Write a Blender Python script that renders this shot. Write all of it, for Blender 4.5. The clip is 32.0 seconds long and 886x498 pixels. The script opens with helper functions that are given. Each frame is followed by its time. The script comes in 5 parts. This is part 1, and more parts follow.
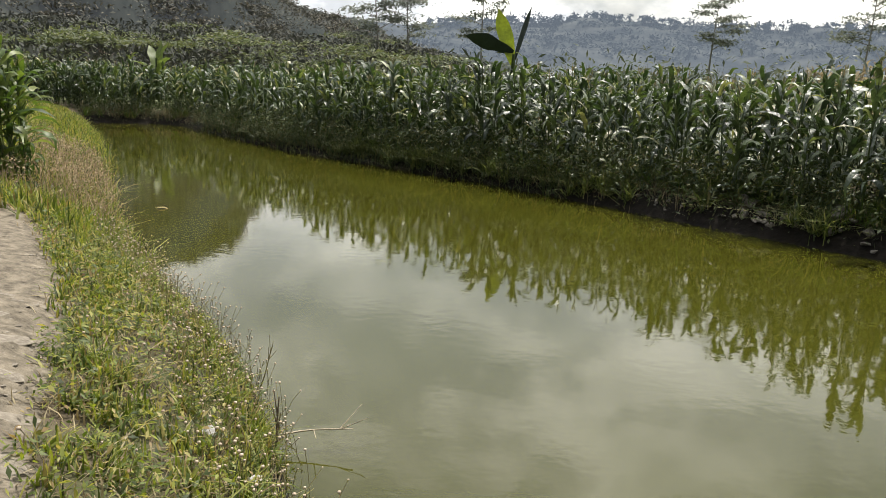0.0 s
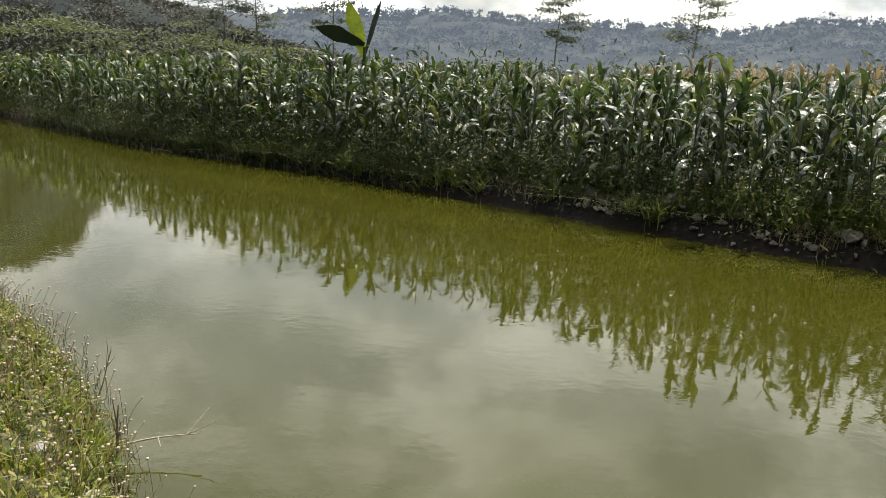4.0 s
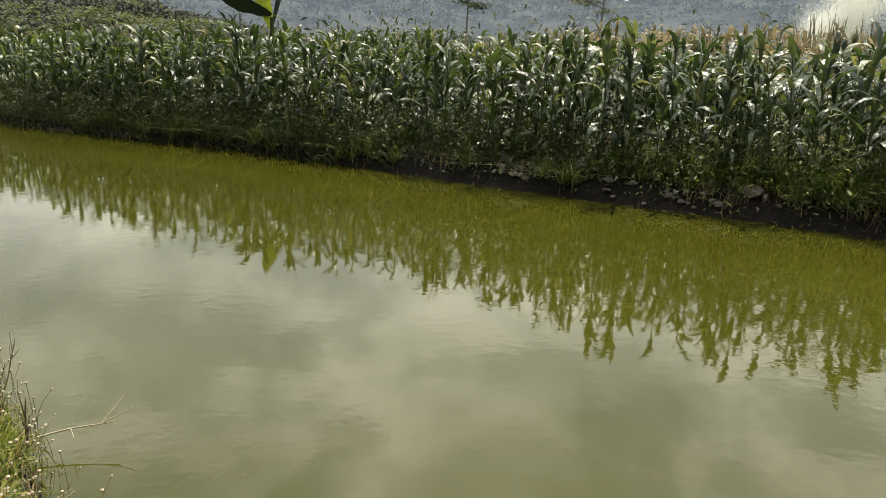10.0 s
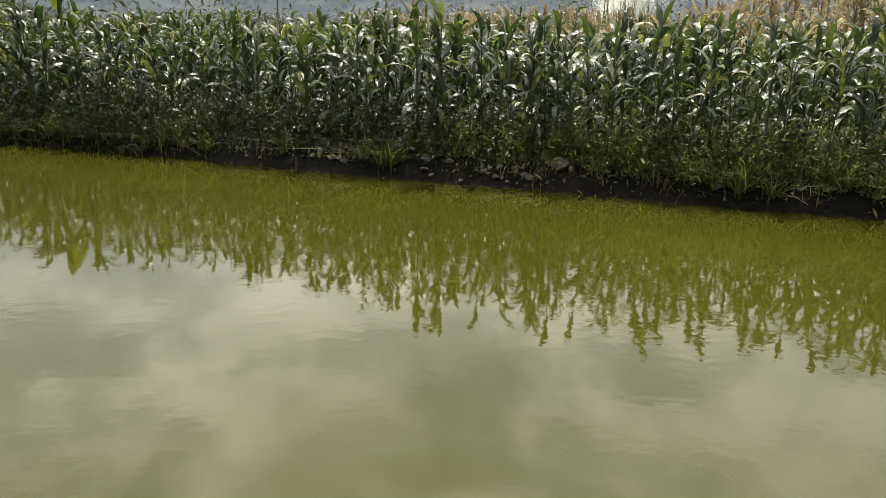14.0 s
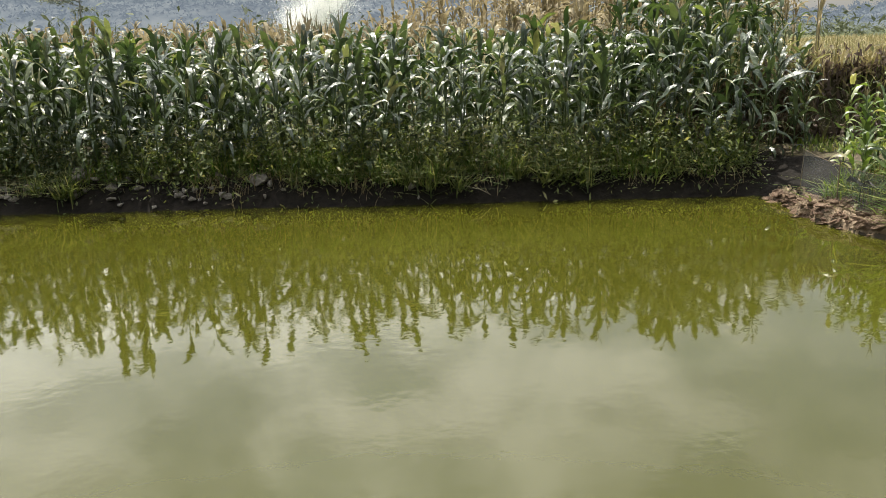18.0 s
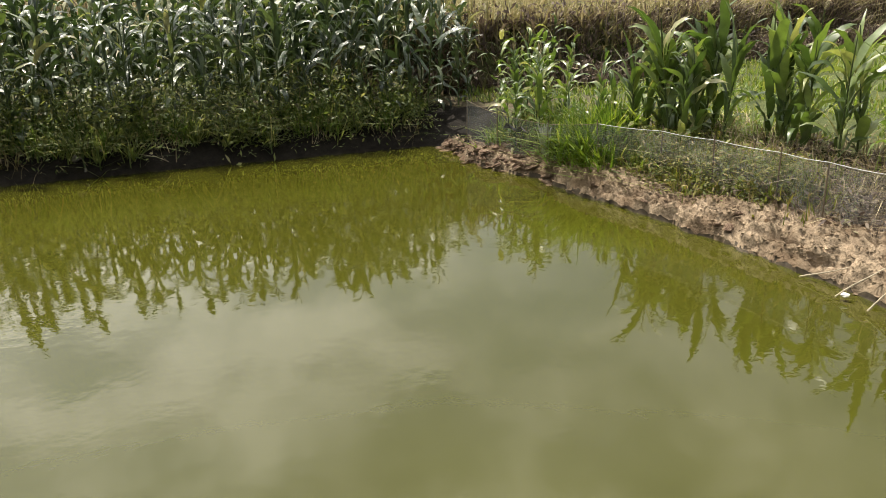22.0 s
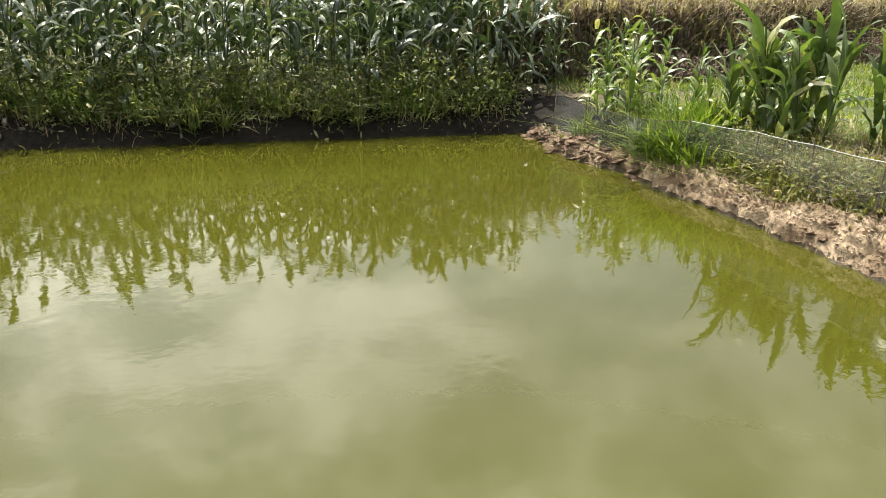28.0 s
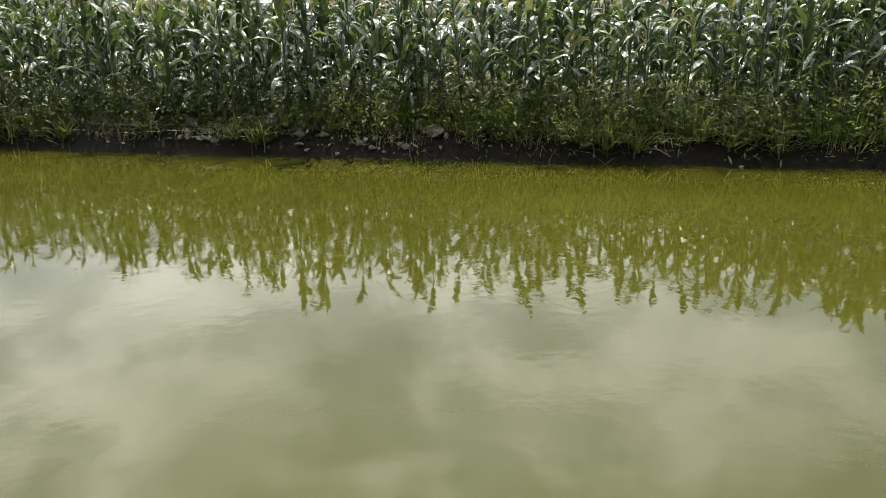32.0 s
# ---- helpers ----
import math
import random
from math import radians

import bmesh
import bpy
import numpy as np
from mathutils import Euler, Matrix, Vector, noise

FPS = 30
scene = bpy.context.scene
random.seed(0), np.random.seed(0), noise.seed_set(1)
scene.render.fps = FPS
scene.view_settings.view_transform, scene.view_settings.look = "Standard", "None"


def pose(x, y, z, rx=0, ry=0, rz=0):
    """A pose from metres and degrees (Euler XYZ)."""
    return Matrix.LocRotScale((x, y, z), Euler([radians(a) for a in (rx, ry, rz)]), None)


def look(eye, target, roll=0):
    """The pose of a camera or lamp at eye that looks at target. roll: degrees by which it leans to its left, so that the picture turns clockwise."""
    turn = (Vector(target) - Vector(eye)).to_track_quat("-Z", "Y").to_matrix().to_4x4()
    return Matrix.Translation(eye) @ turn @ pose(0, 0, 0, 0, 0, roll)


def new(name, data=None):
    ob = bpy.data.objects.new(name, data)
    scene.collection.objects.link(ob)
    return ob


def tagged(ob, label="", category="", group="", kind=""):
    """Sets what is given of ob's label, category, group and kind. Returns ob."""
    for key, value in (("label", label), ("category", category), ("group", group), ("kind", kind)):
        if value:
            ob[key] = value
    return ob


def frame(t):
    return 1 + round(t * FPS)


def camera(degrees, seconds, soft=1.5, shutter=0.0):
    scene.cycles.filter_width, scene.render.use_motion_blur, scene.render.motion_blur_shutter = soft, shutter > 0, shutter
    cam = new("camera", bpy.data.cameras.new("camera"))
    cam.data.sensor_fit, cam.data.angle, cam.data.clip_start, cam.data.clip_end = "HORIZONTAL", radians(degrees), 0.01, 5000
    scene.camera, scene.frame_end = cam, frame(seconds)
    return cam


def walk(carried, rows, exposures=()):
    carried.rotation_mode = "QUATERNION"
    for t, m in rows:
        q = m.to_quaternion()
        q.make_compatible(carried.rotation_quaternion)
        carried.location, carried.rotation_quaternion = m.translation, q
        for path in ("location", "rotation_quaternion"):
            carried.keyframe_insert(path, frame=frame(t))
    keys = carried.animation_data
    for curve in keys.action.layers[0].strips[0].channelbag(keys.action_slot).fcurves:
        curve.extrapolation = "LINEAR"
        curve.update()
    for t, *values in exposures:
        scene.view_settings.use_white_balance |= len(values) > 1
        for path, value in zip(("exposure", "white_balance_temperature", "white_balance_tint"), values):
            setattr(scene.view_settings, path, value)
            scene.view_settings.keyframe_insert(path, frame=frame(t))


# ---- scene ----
# The camera is held at the edge of the pond and turns on the spot.
cam = camera(59.31, 32.0, soft=0.8)
PATH = [
    (0, (-0.146, 0.372, 2.500), (-3.716, 9.474, 0.397), 1.66),
    (0.5, (-0.141, 0.374, 2.500), (-3.586, 9.516, 0.366), 1.50),
    (1, (-0.131, 0.378, 2.500), (-3.319, 9.610, 0.352), 2.00),
    (1.5, (-0.118, 0.382, 2.500), (-2.993, 9.715, 0.345), 2.41),
    (2, (-0.104, 0.386, 2.500), (-2.658, 9.838, 0.465), 2.68),
    (2.5, (-0.092, 0.389, 2.500), (-2.355, 9.920, 0.487), 2.76),
    (4.5, (-0.067, 0.394, 2.500), (-1.709, 10.023, 0.355), 2.31),
    (5, (-0.055, 0.396, 2.500), (-1.411, 10.091, 0.459), 2.59),
    (5.5, (-0.045, 0.397, 2.500), (-1.145, 10.143, 0.545), 2.21),
    (6, (-0.035, 0.398, 2.500), (-0.898, 10.172, 0.567), 2.16),
    (6.5, (-0.030, 0.399, 2.500), (-0.764, 10.220, 0.765), 1.92),
    (7, (-0.023, 0.399, 2.500), (-0.595, 10.241, 0.820), 1.91),
    (7.5, (-0.024, 0.399, 2.500), (-0.602, 10.214, 0.671), 1.86),
    (8, (-0.028, 0.399, 2.500), (-0.711, 10.170, 0.482), 1.39),
    (8.5, (-0.027, 0.399, 2.500), (-0.696, 10.147, 0.372), 1.33),
    (9, (-0.028, 0.399, 2.500), (-0.700, 10.128, 0.286), 1.36),
    (9.5, (-0.032, 0.399, 2.500), (-0.799, 10.070, 0.076), 1.09),
    (10, (-0.034, 0.399, 2.500), (-0.855, 10.053, 0.028), 0.93),
    (10.5, (-0.022, 0.399, 2.500), (-0.548, 10.065, -0.008), 1.39),
    (11, (-0.023, 0.399, 2.500), (-0.583, 10.062, -0.015), 1.71),
    (11.5, (-0.022, 0.399, 2.500), (-0.555, 10.049, -0.068), 2.20),
    (12, (-0.004, 0.400, 2.500), (-0.098, 10.069, -0.050), 2.48),
    (12.5, (-0.011, 0.400, 2.500), (-0.281, 10.022, -0.208), 0.99),
    (13, (0.014, 0.400, 2.500), (0.345, 10.026, -0.187), 0.68),
    (13.5, (0.040, 0.398, 2.500), (1.011, 10.000, -0.118), 0.52),
    (14, (0.056, 0.396, 2.500), (1.415, 9.938, -0.165), 0.40),
    (14.5, (0.085, 0.391, 2.500), (2.129, 9.785, -0.252), 0.22),
    (15, (0.113, 0.384, 2.500), (2.824, 9.568, -0.382), 0.25),
    (15.5, (0.126, 0.380, 2.500), (3.127, 9.408, -0.579), -0.06),
    (17.5, (0.181, 0.357, 2.500), (4.571, 8.987, 0.001), -1.61),
    (18, (0.196, 0.349, 2.500), (4.931, 8.776, -0.059), -1.84),
    (18.5, (0.210, 0.340, 2.500), (5.288, 8.554, -0.097), -2.20),
    (19, (0.234, 0.324, 2.500), (5.902, 8.160, -0.045), -2.18),
    (19.5, (0.256, 0.307, 2.500), (6.429, 7.724, -0.126), -2.34),
    (20, (0.272, 0.293, 2.500), (6.820, 7.333, -0.250), -2.27),
    (20.5, (0.287, 0.279, 2.500), (7.162, 6.964, -0.337), -1.96),
    (21, (0.293, 0.272, 2.500), (7.274, 6.736, -0.580), -2.11),
    (21.5, (0.300, 0.264, 2.500), (7.422, 6.541, -0.643), -1.76),
    (22, (0.314, 0.247, 2.500), (7.774, 6.113, -0.654), -1.27),
    (22.5, (0.318, 0.242, 2.500), (7.842, 5.968, -0.758), -1.02),
    (23, (0.317, 0.244, 2.500), (7.784, 5.976, -0.874), -0.78),
    (23.5, (0.315, 0.246, 2.500), (7.732, 6.044, -0.874), -1.10),
    (24, (0.319, 0.242, 2.500), (7.776, 5.907, -1.007), -0.62),
    (24.5, (0.319, 0.242, 2.500), (7.717, 5.857, -1.206), 0.01),
    (26.5, (0.323, 0.235, 2.500), (7.752, 5.642, -1.448), 1.21),
    (27, (0.321, 0.238, 2.500), (7.617, 5.655, -1.675), 1.46),
    (27.5, (0.306, 0.258, 2.500), (7.375, 6.218, -1.308), 1.11),
    (28, (0.288, 0.278, 2.500), (7.074, 6.827, -0.826), 1.10),
    (28.5, (0.271, 0.294, 2.500), (6.699, 7.258, -0.692), 0.82),
    (29, (0.256, 0.307, 2.500), (6.392, 7.657, -0.387), 0.85),
    (29.5, (0.242, 0.318, 2.500), (6.038, 7.930, -0.411), 0.69),
    (30, (0.228, 0.329, 2.500), (5.679, 8.181, -0.438), 0.58),
    (30.5, (0.217, 0.336, 2.500), (5.403, 8.384, -0.388), 0.44),
    (31, (0.196, 0.349, 2.500), (4.873, 8.694, -0.414), 0.13),
    (31.5, (0.154, 0.369, 2.500), (3.834, 9.198, -0.417), -0.91),
    (32, (0.115, 0.383, 2.500), (2.859, 9.507, -0.537), -1.61),
]
walk(cam, [(t, look(eye, target, roll)) for t, eye, target, roll in PATH],
     exposures=[(0.0, 0.02, 6550, 10), (5.0, -0.06, 6600, 8), (7.5, -0.3, 6750, 6.5), (10.0, 0.06, 7050, 5), (14.0, 0.16, 6950, 6.5), (15.0, 0.22, 6850, 7.5), (15.5, 0.34, 6800, 8), (17.5, 0.44, 6650, 9), (19.0, 0.44, 6550, 9), (20.5, 0.4, 6650, 9), (22.0, 0.34, 6900, 9), (23.0, 0.68, 6750, 9), (24.5, 0.76, 6700, 9), (27.0, 1.1, 6700, 7), (28.5, 0.64, 6800, 7), (30.0, 0.5, 6650, 8), (32.0, 0.42, 6500, 9)])

# ---- light ----
SUN_AZ, SUN_EL = radians(14), radians(66)
sun_way = Vector((math.sin(SUN_AZ) * math.cos(SUN_EL), math.cos(SUN_AZ) * math.cos(SUN_EL), math.sin(SUN_EL)))
sun = new("sun", bpy.data.lights.new("sun", "SUN"))
sun.data.energy, sun.data.angle, sun.data.color = 5.0, radians(0.6), (1.0, 0.95, 0.86)
sun.matrix_world = look(sun_way * 60, (0, 0, 0))

world = bpy.data.worlds.new("world")
scene.world = world
world.use_nodes = True


def wire(tree, kind, sets=None, **links):
    """A node with its inputs set (sets) or linked (links, by socket name with _ for a blank)."""
    n = tree.nodes.new(kind)
    for k, v in (sets or {}).items():
        n.inputs[k].default_value = v
    for k, v in links.items():
        tree.links.new(v, n.inputs[k.replace("_", " ")])
    return n


def ramp(tree, fac, stops):
    n = tree.nodes.new("ShaderNodeValToRGB")
    tree.links.new(fac, n.inputs[0])
    el = n.color_ramp.elements
    while len(el) < len(stops):
        el.new(0.5)
    for e, (p, c) in zip(el, stops):
        e.position, e.color = p, (*c, 1) if len(c) == 3 else c
    return n.outputs[0]


def mixed(tree, fac, a, b, mode="MIX"):
    n = tree.nodes.new("ShaderNodeMix")
    n.data_type, n.blend_type = "RGBA", mode
    for sock, v in ((n.inputs[0], fac), (n.inputs[6], a), (n.inputs[7], b)):
        if hasattr(v, "links"):
            tree.links.new(v, sock)
        else:
            sock.default_value = v if not isinstance(v, tuple) else (*v, 1)[:4]
    return n.outputs[2]


def make_sky():
    tr = world.node_tree
    bg = tr.nodes["Background"]
    sky = tr.nodes.new("ShaderNodeTexSky")
    sky.sky_type, sky.sun_disc = "NISHITA", False
    sky.sun_elevation, sky.sun_rotation = SUN_EL, SUN_AZ
    sky.air_density, sky.dust_density = 1.3, 3.5
    co = tr.nodes.new("ShaderNodeTexCoord").outputs["Generated"]
    flat = wire(tr, "ShaderNodeMapping", Vector=co)
    flat.inputs["Scale"].default_value = (1.0, 1.0, 1.9)
    broad = wire(tr, "ShaderNodeTexNoise", {"Scale": 3.2, "Detail": 8.0, "Roughness": 0.55, "Distortion": 0.5}, Vector=flat.outputs[0])
    cover = ramp(tr, broad.outputs["Fac"], [(0.4, (0.4, 0.4, 0.4)), (0.56, (1, 1, 1))])
    puff = wire(tr, "ShaderNodeTexNoise", {"Scale": 5.0, "Detail": 8.0, "Roughness": 0.6}, Vector=flat.outputs[0])
    tone = ramp(tr, puff.outputs["Fac"], [(0.42, (0.66, 0.69, 0.73)), (0.58, (1.26, 1.24, 1.19))])
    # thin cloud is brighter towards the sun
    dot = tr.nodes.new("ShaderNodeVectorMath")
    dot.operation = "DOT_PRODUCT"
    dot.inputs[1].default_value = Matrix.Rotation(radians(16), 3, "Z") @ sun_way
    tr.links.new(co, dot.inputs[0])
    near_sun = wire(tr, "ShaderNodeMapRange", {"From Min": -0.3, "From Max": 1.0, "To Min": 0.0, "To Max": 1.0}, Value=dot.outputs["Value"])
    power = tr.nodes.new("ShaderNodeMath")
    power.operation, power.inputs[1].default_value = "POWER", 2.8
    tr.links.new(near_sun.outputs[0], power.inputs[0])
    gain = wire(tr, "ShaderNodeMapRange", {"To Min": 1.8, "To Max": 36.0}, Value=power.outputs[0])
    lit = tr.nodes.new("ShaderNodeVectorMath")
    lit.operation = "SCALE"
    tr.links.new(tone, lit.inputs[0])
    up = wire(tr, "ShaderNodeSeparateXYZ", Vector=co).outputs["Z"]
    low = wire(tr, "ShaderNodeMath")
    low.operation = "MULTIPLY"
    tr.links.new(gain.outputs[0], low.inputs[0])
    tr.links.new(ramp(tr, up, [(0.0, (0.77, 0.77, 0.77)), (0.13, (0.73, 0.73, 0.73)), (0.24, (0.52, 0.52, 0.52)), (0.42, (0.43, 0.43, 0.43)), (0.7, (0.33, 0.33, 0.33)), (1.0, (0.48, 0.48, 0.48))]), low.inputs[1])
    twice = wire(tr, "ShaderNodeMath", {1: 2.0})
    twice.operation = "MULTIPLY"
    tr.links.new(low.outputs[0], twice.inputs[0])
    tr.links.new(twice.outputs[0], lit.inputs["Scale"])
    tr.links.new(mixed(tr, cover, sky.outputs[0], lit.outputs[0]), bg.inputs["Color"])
    bg.inputs["Strength"].default_value = 0.1


make_sky()

# ---- materials ----


def material(name, build):
    m = bpy.data.materials.new(name)
    m.use_nodes = True
    tr = m.node_tree
    bsdf = tr.nodes["Principled BSDF"]
    build(tr, bsdf)
    return m


def noise_fac(tr, scale, detail=4.0, rough=0.55, coord="Object"):
    co = tr.nodes.new("ShaderNodeTexCoord").outputs[coord]
    return wire(tr, "ShaderNodeTexNoise", {"Scale": scale, "Detail": detail, "Roughness": rough}, Vector=co).outputs["Fac"]


def bumped(tr, bsdf, fac, strength, distance):
    b = wire(tr, "ShaderNodeBump", {"Strength": strength, "Distance": distance}, Height=fac)
    tr.links.new(b.outputs[0], bsdf.inputs["Normal"])


def rough_surface(name, dark, light, scale, rough=0.9, bump=0.5, dist=0.02, big=None, big_scale=0.6):
    def build(tr, bsdf):
        fac = noise_fac(tr, scale, 8.0, 0.65)
        col = ramp(tr, fac, [(0.3, dark), (0.7, light)])
        if big:
            col = mixed(tr, ramp(tr, noise_fac(tr, big_scale, 3.0), [(0.42, (0, 0, 0)), (0.6, (1, 1, 1))]), col, big)
        tr.links.new(col, bsdf.inputs["Base Color"])
        bsdf.inputs["Roughness"].default_value = rough
        bsdf.inputs["Specular IOR Level"].default_value = 0.25
        bumped(tr, bsdf, fac, bump, dist)
    return material(name, build)


def leafy(name, stops, rough=0.4, through_light=0.35, per="island", spec=0.5, tint=(1.5, 1.6, 0.7), crease=0.0):
    """Leaves: a colour by chance for each leaf, a fine grain, some light passing through."""
    def build(tr, bsdf):
        if per == "island":
            r = tr.nodes.new("ShaderNodeNewGeometry").outputs["Random Per Island"]
        else:
            r = tr.nodes.new("ShaderNodeObjectInfo").outputs["Random"]
        col = ramp(tr, r, stops)
        grain = ramp(tr, noise_fac(tr, 9.0, 5.0), [(0.3, (0.7, 0.7, 0.7)), (0.75, (1.2, 1.2, 1.15))])
        col = mixed(tr, 1.0, col, grain, "MULTIPLY")
        tr.links.new(col, bsdf.inputs["Base Color"])
        bsdf.inputs["Roughness"].default_value = rough
        bsdf.inputs["Specular IOR Level"].default_value = spec
        if crease:
            bumped(tr, bsdf, noise_fac(tr, 14.0, 3.0), crease, 0.03)
        tl = tr.nodes.new("ShaderNodeBsdfTranslucent")
        tr.links.new(mixed(tr, 1.0, col, tint, "MULTIPLY"), tl.inputs["Color"])
        mx = tr.nodes.new("ShaderNodeMixShader")
        mx.inputs[0].default_value = through_light
        tr.links.new(bsdf.outputs[0], mx.inputs[1])
        tr.links.new(tl.outputs[0], mx.inputs[2])
        tr.links.new(mx.outputs[0], tr.nodes["Material Output"].inputs["Surface"])
    return material(name, build)


CORN_STOPS = [(0.0, (0.026, 0.045, 0.026)), (0.45, (0.052, 0.08, 0.043)), (0.8, (0.1, 0.135, 0.067)), (0.94, (0.2, 0.23, 0.115)), (1.0, (0.4, 0.36, 0.25))]
M_CORN = leafy("corn_leaf", CORN_STOPS, 0.34, 0.2, "object", 0.85, (1.5, 1.6, 0.75), 0.8)
M_CORN_WEST = leafy("corn_leaf_west", [(f, (r * 0.82, g * 0.84, u * 0.74)) for f, (r, g, u) in CORN_STOPS], 0.34, 0.25, "object", 0.75, crease=0.8)
M_CORN_FIELD = leafy("corn_leaf_field", [(f, (r * 0.88, g * 0.9, u * 0.78)) for f, (r, g, u) in CORN_STOPS], 0.4, 0.28, "island", 0.45)
M_STALK = rough_surface("corn_stalk", (0.035, 0.055, 0.018), (0.09, 0.12, 0.04), 14, 0.5, 0.2)
M_TASSEL = leafy("tassel", [(0.0, (0.12, 0.11, 0.055)), (1.0, (0.27, 0.23, 0.13))], 0.7, 0.25, tint=(1.25, 1.2, 1.05))
M_GRASS = leafy("grass", [(0.0, (0.05, 0.1, 0.02)), (0.5, (0.1, 0.17, 0.03)), (0.85, (0.17, 0.22, 0.05)), (1.0, (0.34, 0.29, 0.13))], 0.5, 0.4)
M_WEED = leafy("weed", [(0.0, (0.06, 0.085, 0.03)), (0.5, (0.14, 0.175, 0.06)), (0.85, (0.26, 0.28, 0.11)), (1.0, (0.4, 0.35, 0.2))], 0.5, 0.35)
# Weed colours darkened for the corn's shade on the western bank.
M_SHADED_GREEN = leafy("shaded_green", [(0.0, (0.036, 0.056, 0.02)), (0.6, (0.08, 0.108, 0.038)), (0.9, (0.15, 0.165, 0.06)), (1.0, (0.27, 0.22, 0.12))], 0.55, 0.22)
M_DRY = leafy("dry_grass", [(0.0, (0.17, 0.13, 0.075)), (0.6, (0.3, 0.24, 0.14)), (1.0, (0.44, 0.38, 0.24))], 0.8, 0.3, tint=(1.25, 1.2, 1.05))
M_YOUNG = leafy("young_corn_leaf", [(0.0, (0.06, 0.1, 0.03)), (0.45, (0.115, 0.17, 0.048)), (0.8, (0.19, 0.245, 0.075)), (0.93, (0.29, 0.32, 0.12)), (1.0, (0.38, 0.34, 0.19))], 0.38, 0.32, "object", 0.9)
M_PATHCORN = leafy("path_corn_leaf", [(0.0, (0.04, 0.075, 0.018)), (0.6, (0.1, 0.15, 0.035)), (1.0, (0.22, 0.25, 0.08))], 0.46, 0.4, "object", 0.5)
# Undergrowth coloured dark for the shade below the crowns, greyed for haze.
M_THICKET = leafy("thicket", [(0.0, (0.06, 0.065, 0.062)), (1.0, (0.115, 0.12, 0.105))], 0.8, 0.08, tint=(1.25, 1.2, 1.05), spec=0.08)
# Scrub and tree leaves greyed and lightened to carry the haze of distance.
M_HAZESCRUB = leafy("hazed_scrub", [(0.0, (0.1, 0.105, 0.1)), (0.7, (0.14, 0.142, 0.125)), (1.0, (0.21, 0.185, 0.15))], 0.8, 0.12, tint=(1.25, 1.2, 1.05), spec=0.08)
M_TREE = leafy("tree_leaf", [(0.0, (0.1, 0.12, 0.09)), (0.6, (0.15, 0.17, 0.12)), (1.0, (0.21, 0.21, 0.15))], 0.6, 0.25, spec=0.08)
M_CLAY = rough_surface("dry_clay", (0.075, 0.055, 0.036), (0.46, 0.35, 0.24), 10, 0.92, 1.0, 0.06, (0.17, 0.118, 0.075), 2.2)
M_RUBBLE = rough_surface("clay_rubble", (0.075, 0.05, 0.036), (0.33, 0.23, 0.16), 6, 0.92, 1.0, 0.04, (0.15, 0.095, 0.065), 2.0)
M_WETCLAY = rough_surface("wet_clay", (0.02, 0.015, 0.009), (0.085, 0.064, 0.04), 12, 0.7, 0.6, 0.02)
M_ROCK = rough_surface("rock", (0.06, 0.052, 0.043), (0.34, 0.31, 0.27), 8, 0.85, 0.6, 0.02)


def build_land(tr, bsdf):
    """Bare soil that passes raggedly into field, path, clay and a muddy edge blackened for shade."""
    fine, wide, rag = noise_fac(tr, 9, 8.0, 0.65), noise_fac(tr, 0.9, 4.0), noise_fac(tr, 3.5, 6.0, 0.65)
    col = mixed(tr, ramp(tr, wide, [(0.42, (0, 0, 0)), (0.6, (1, 1, 1))]), ramp(tr, fine, [(0.3, (0.05, 0.04, 0.026)), (0.7, (0.14, 0.112, 0.074))]), (0.07, 0.085, 0.03))
    # the last pair is wet earth, near black for the corn's shade
    for key, dark, light in (("field", (0.035, 0.05, 0.016), (0.1, 0.11, 0.038)), ("path", (0.06, 0.05, 0.037), (0.28, 0.24, 0.18)), ("clay", (0.11, 0.08, 0.052), (0.34, 0.265, 0.18)), ("shaded_mud", (0.006, 0.005, 0.004), (0.022, 0.018, 0.014))):
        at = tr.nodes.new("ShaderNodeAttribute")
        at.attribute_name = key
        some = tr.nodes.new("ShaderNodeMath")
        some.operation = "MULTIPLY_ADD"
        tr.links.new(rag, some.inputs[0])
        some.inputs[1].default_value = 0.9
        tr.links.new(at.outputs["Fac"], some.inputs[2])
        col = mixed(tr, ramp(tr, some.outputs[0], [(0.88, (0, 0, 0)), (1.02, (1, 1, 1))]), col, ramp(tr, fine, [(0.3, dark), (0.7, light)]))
    tr.links.new(col, bsdf.inputs["Base Color"])
    bsdf.inputs["Roughness"].default_value = 0.93
    bsdf.inputs["Specular IOR Level"].default_value = 0.2
    bumped(tr, bsdf, fine, 0.9, 0.05)


M_LAND = material("land", build_land)


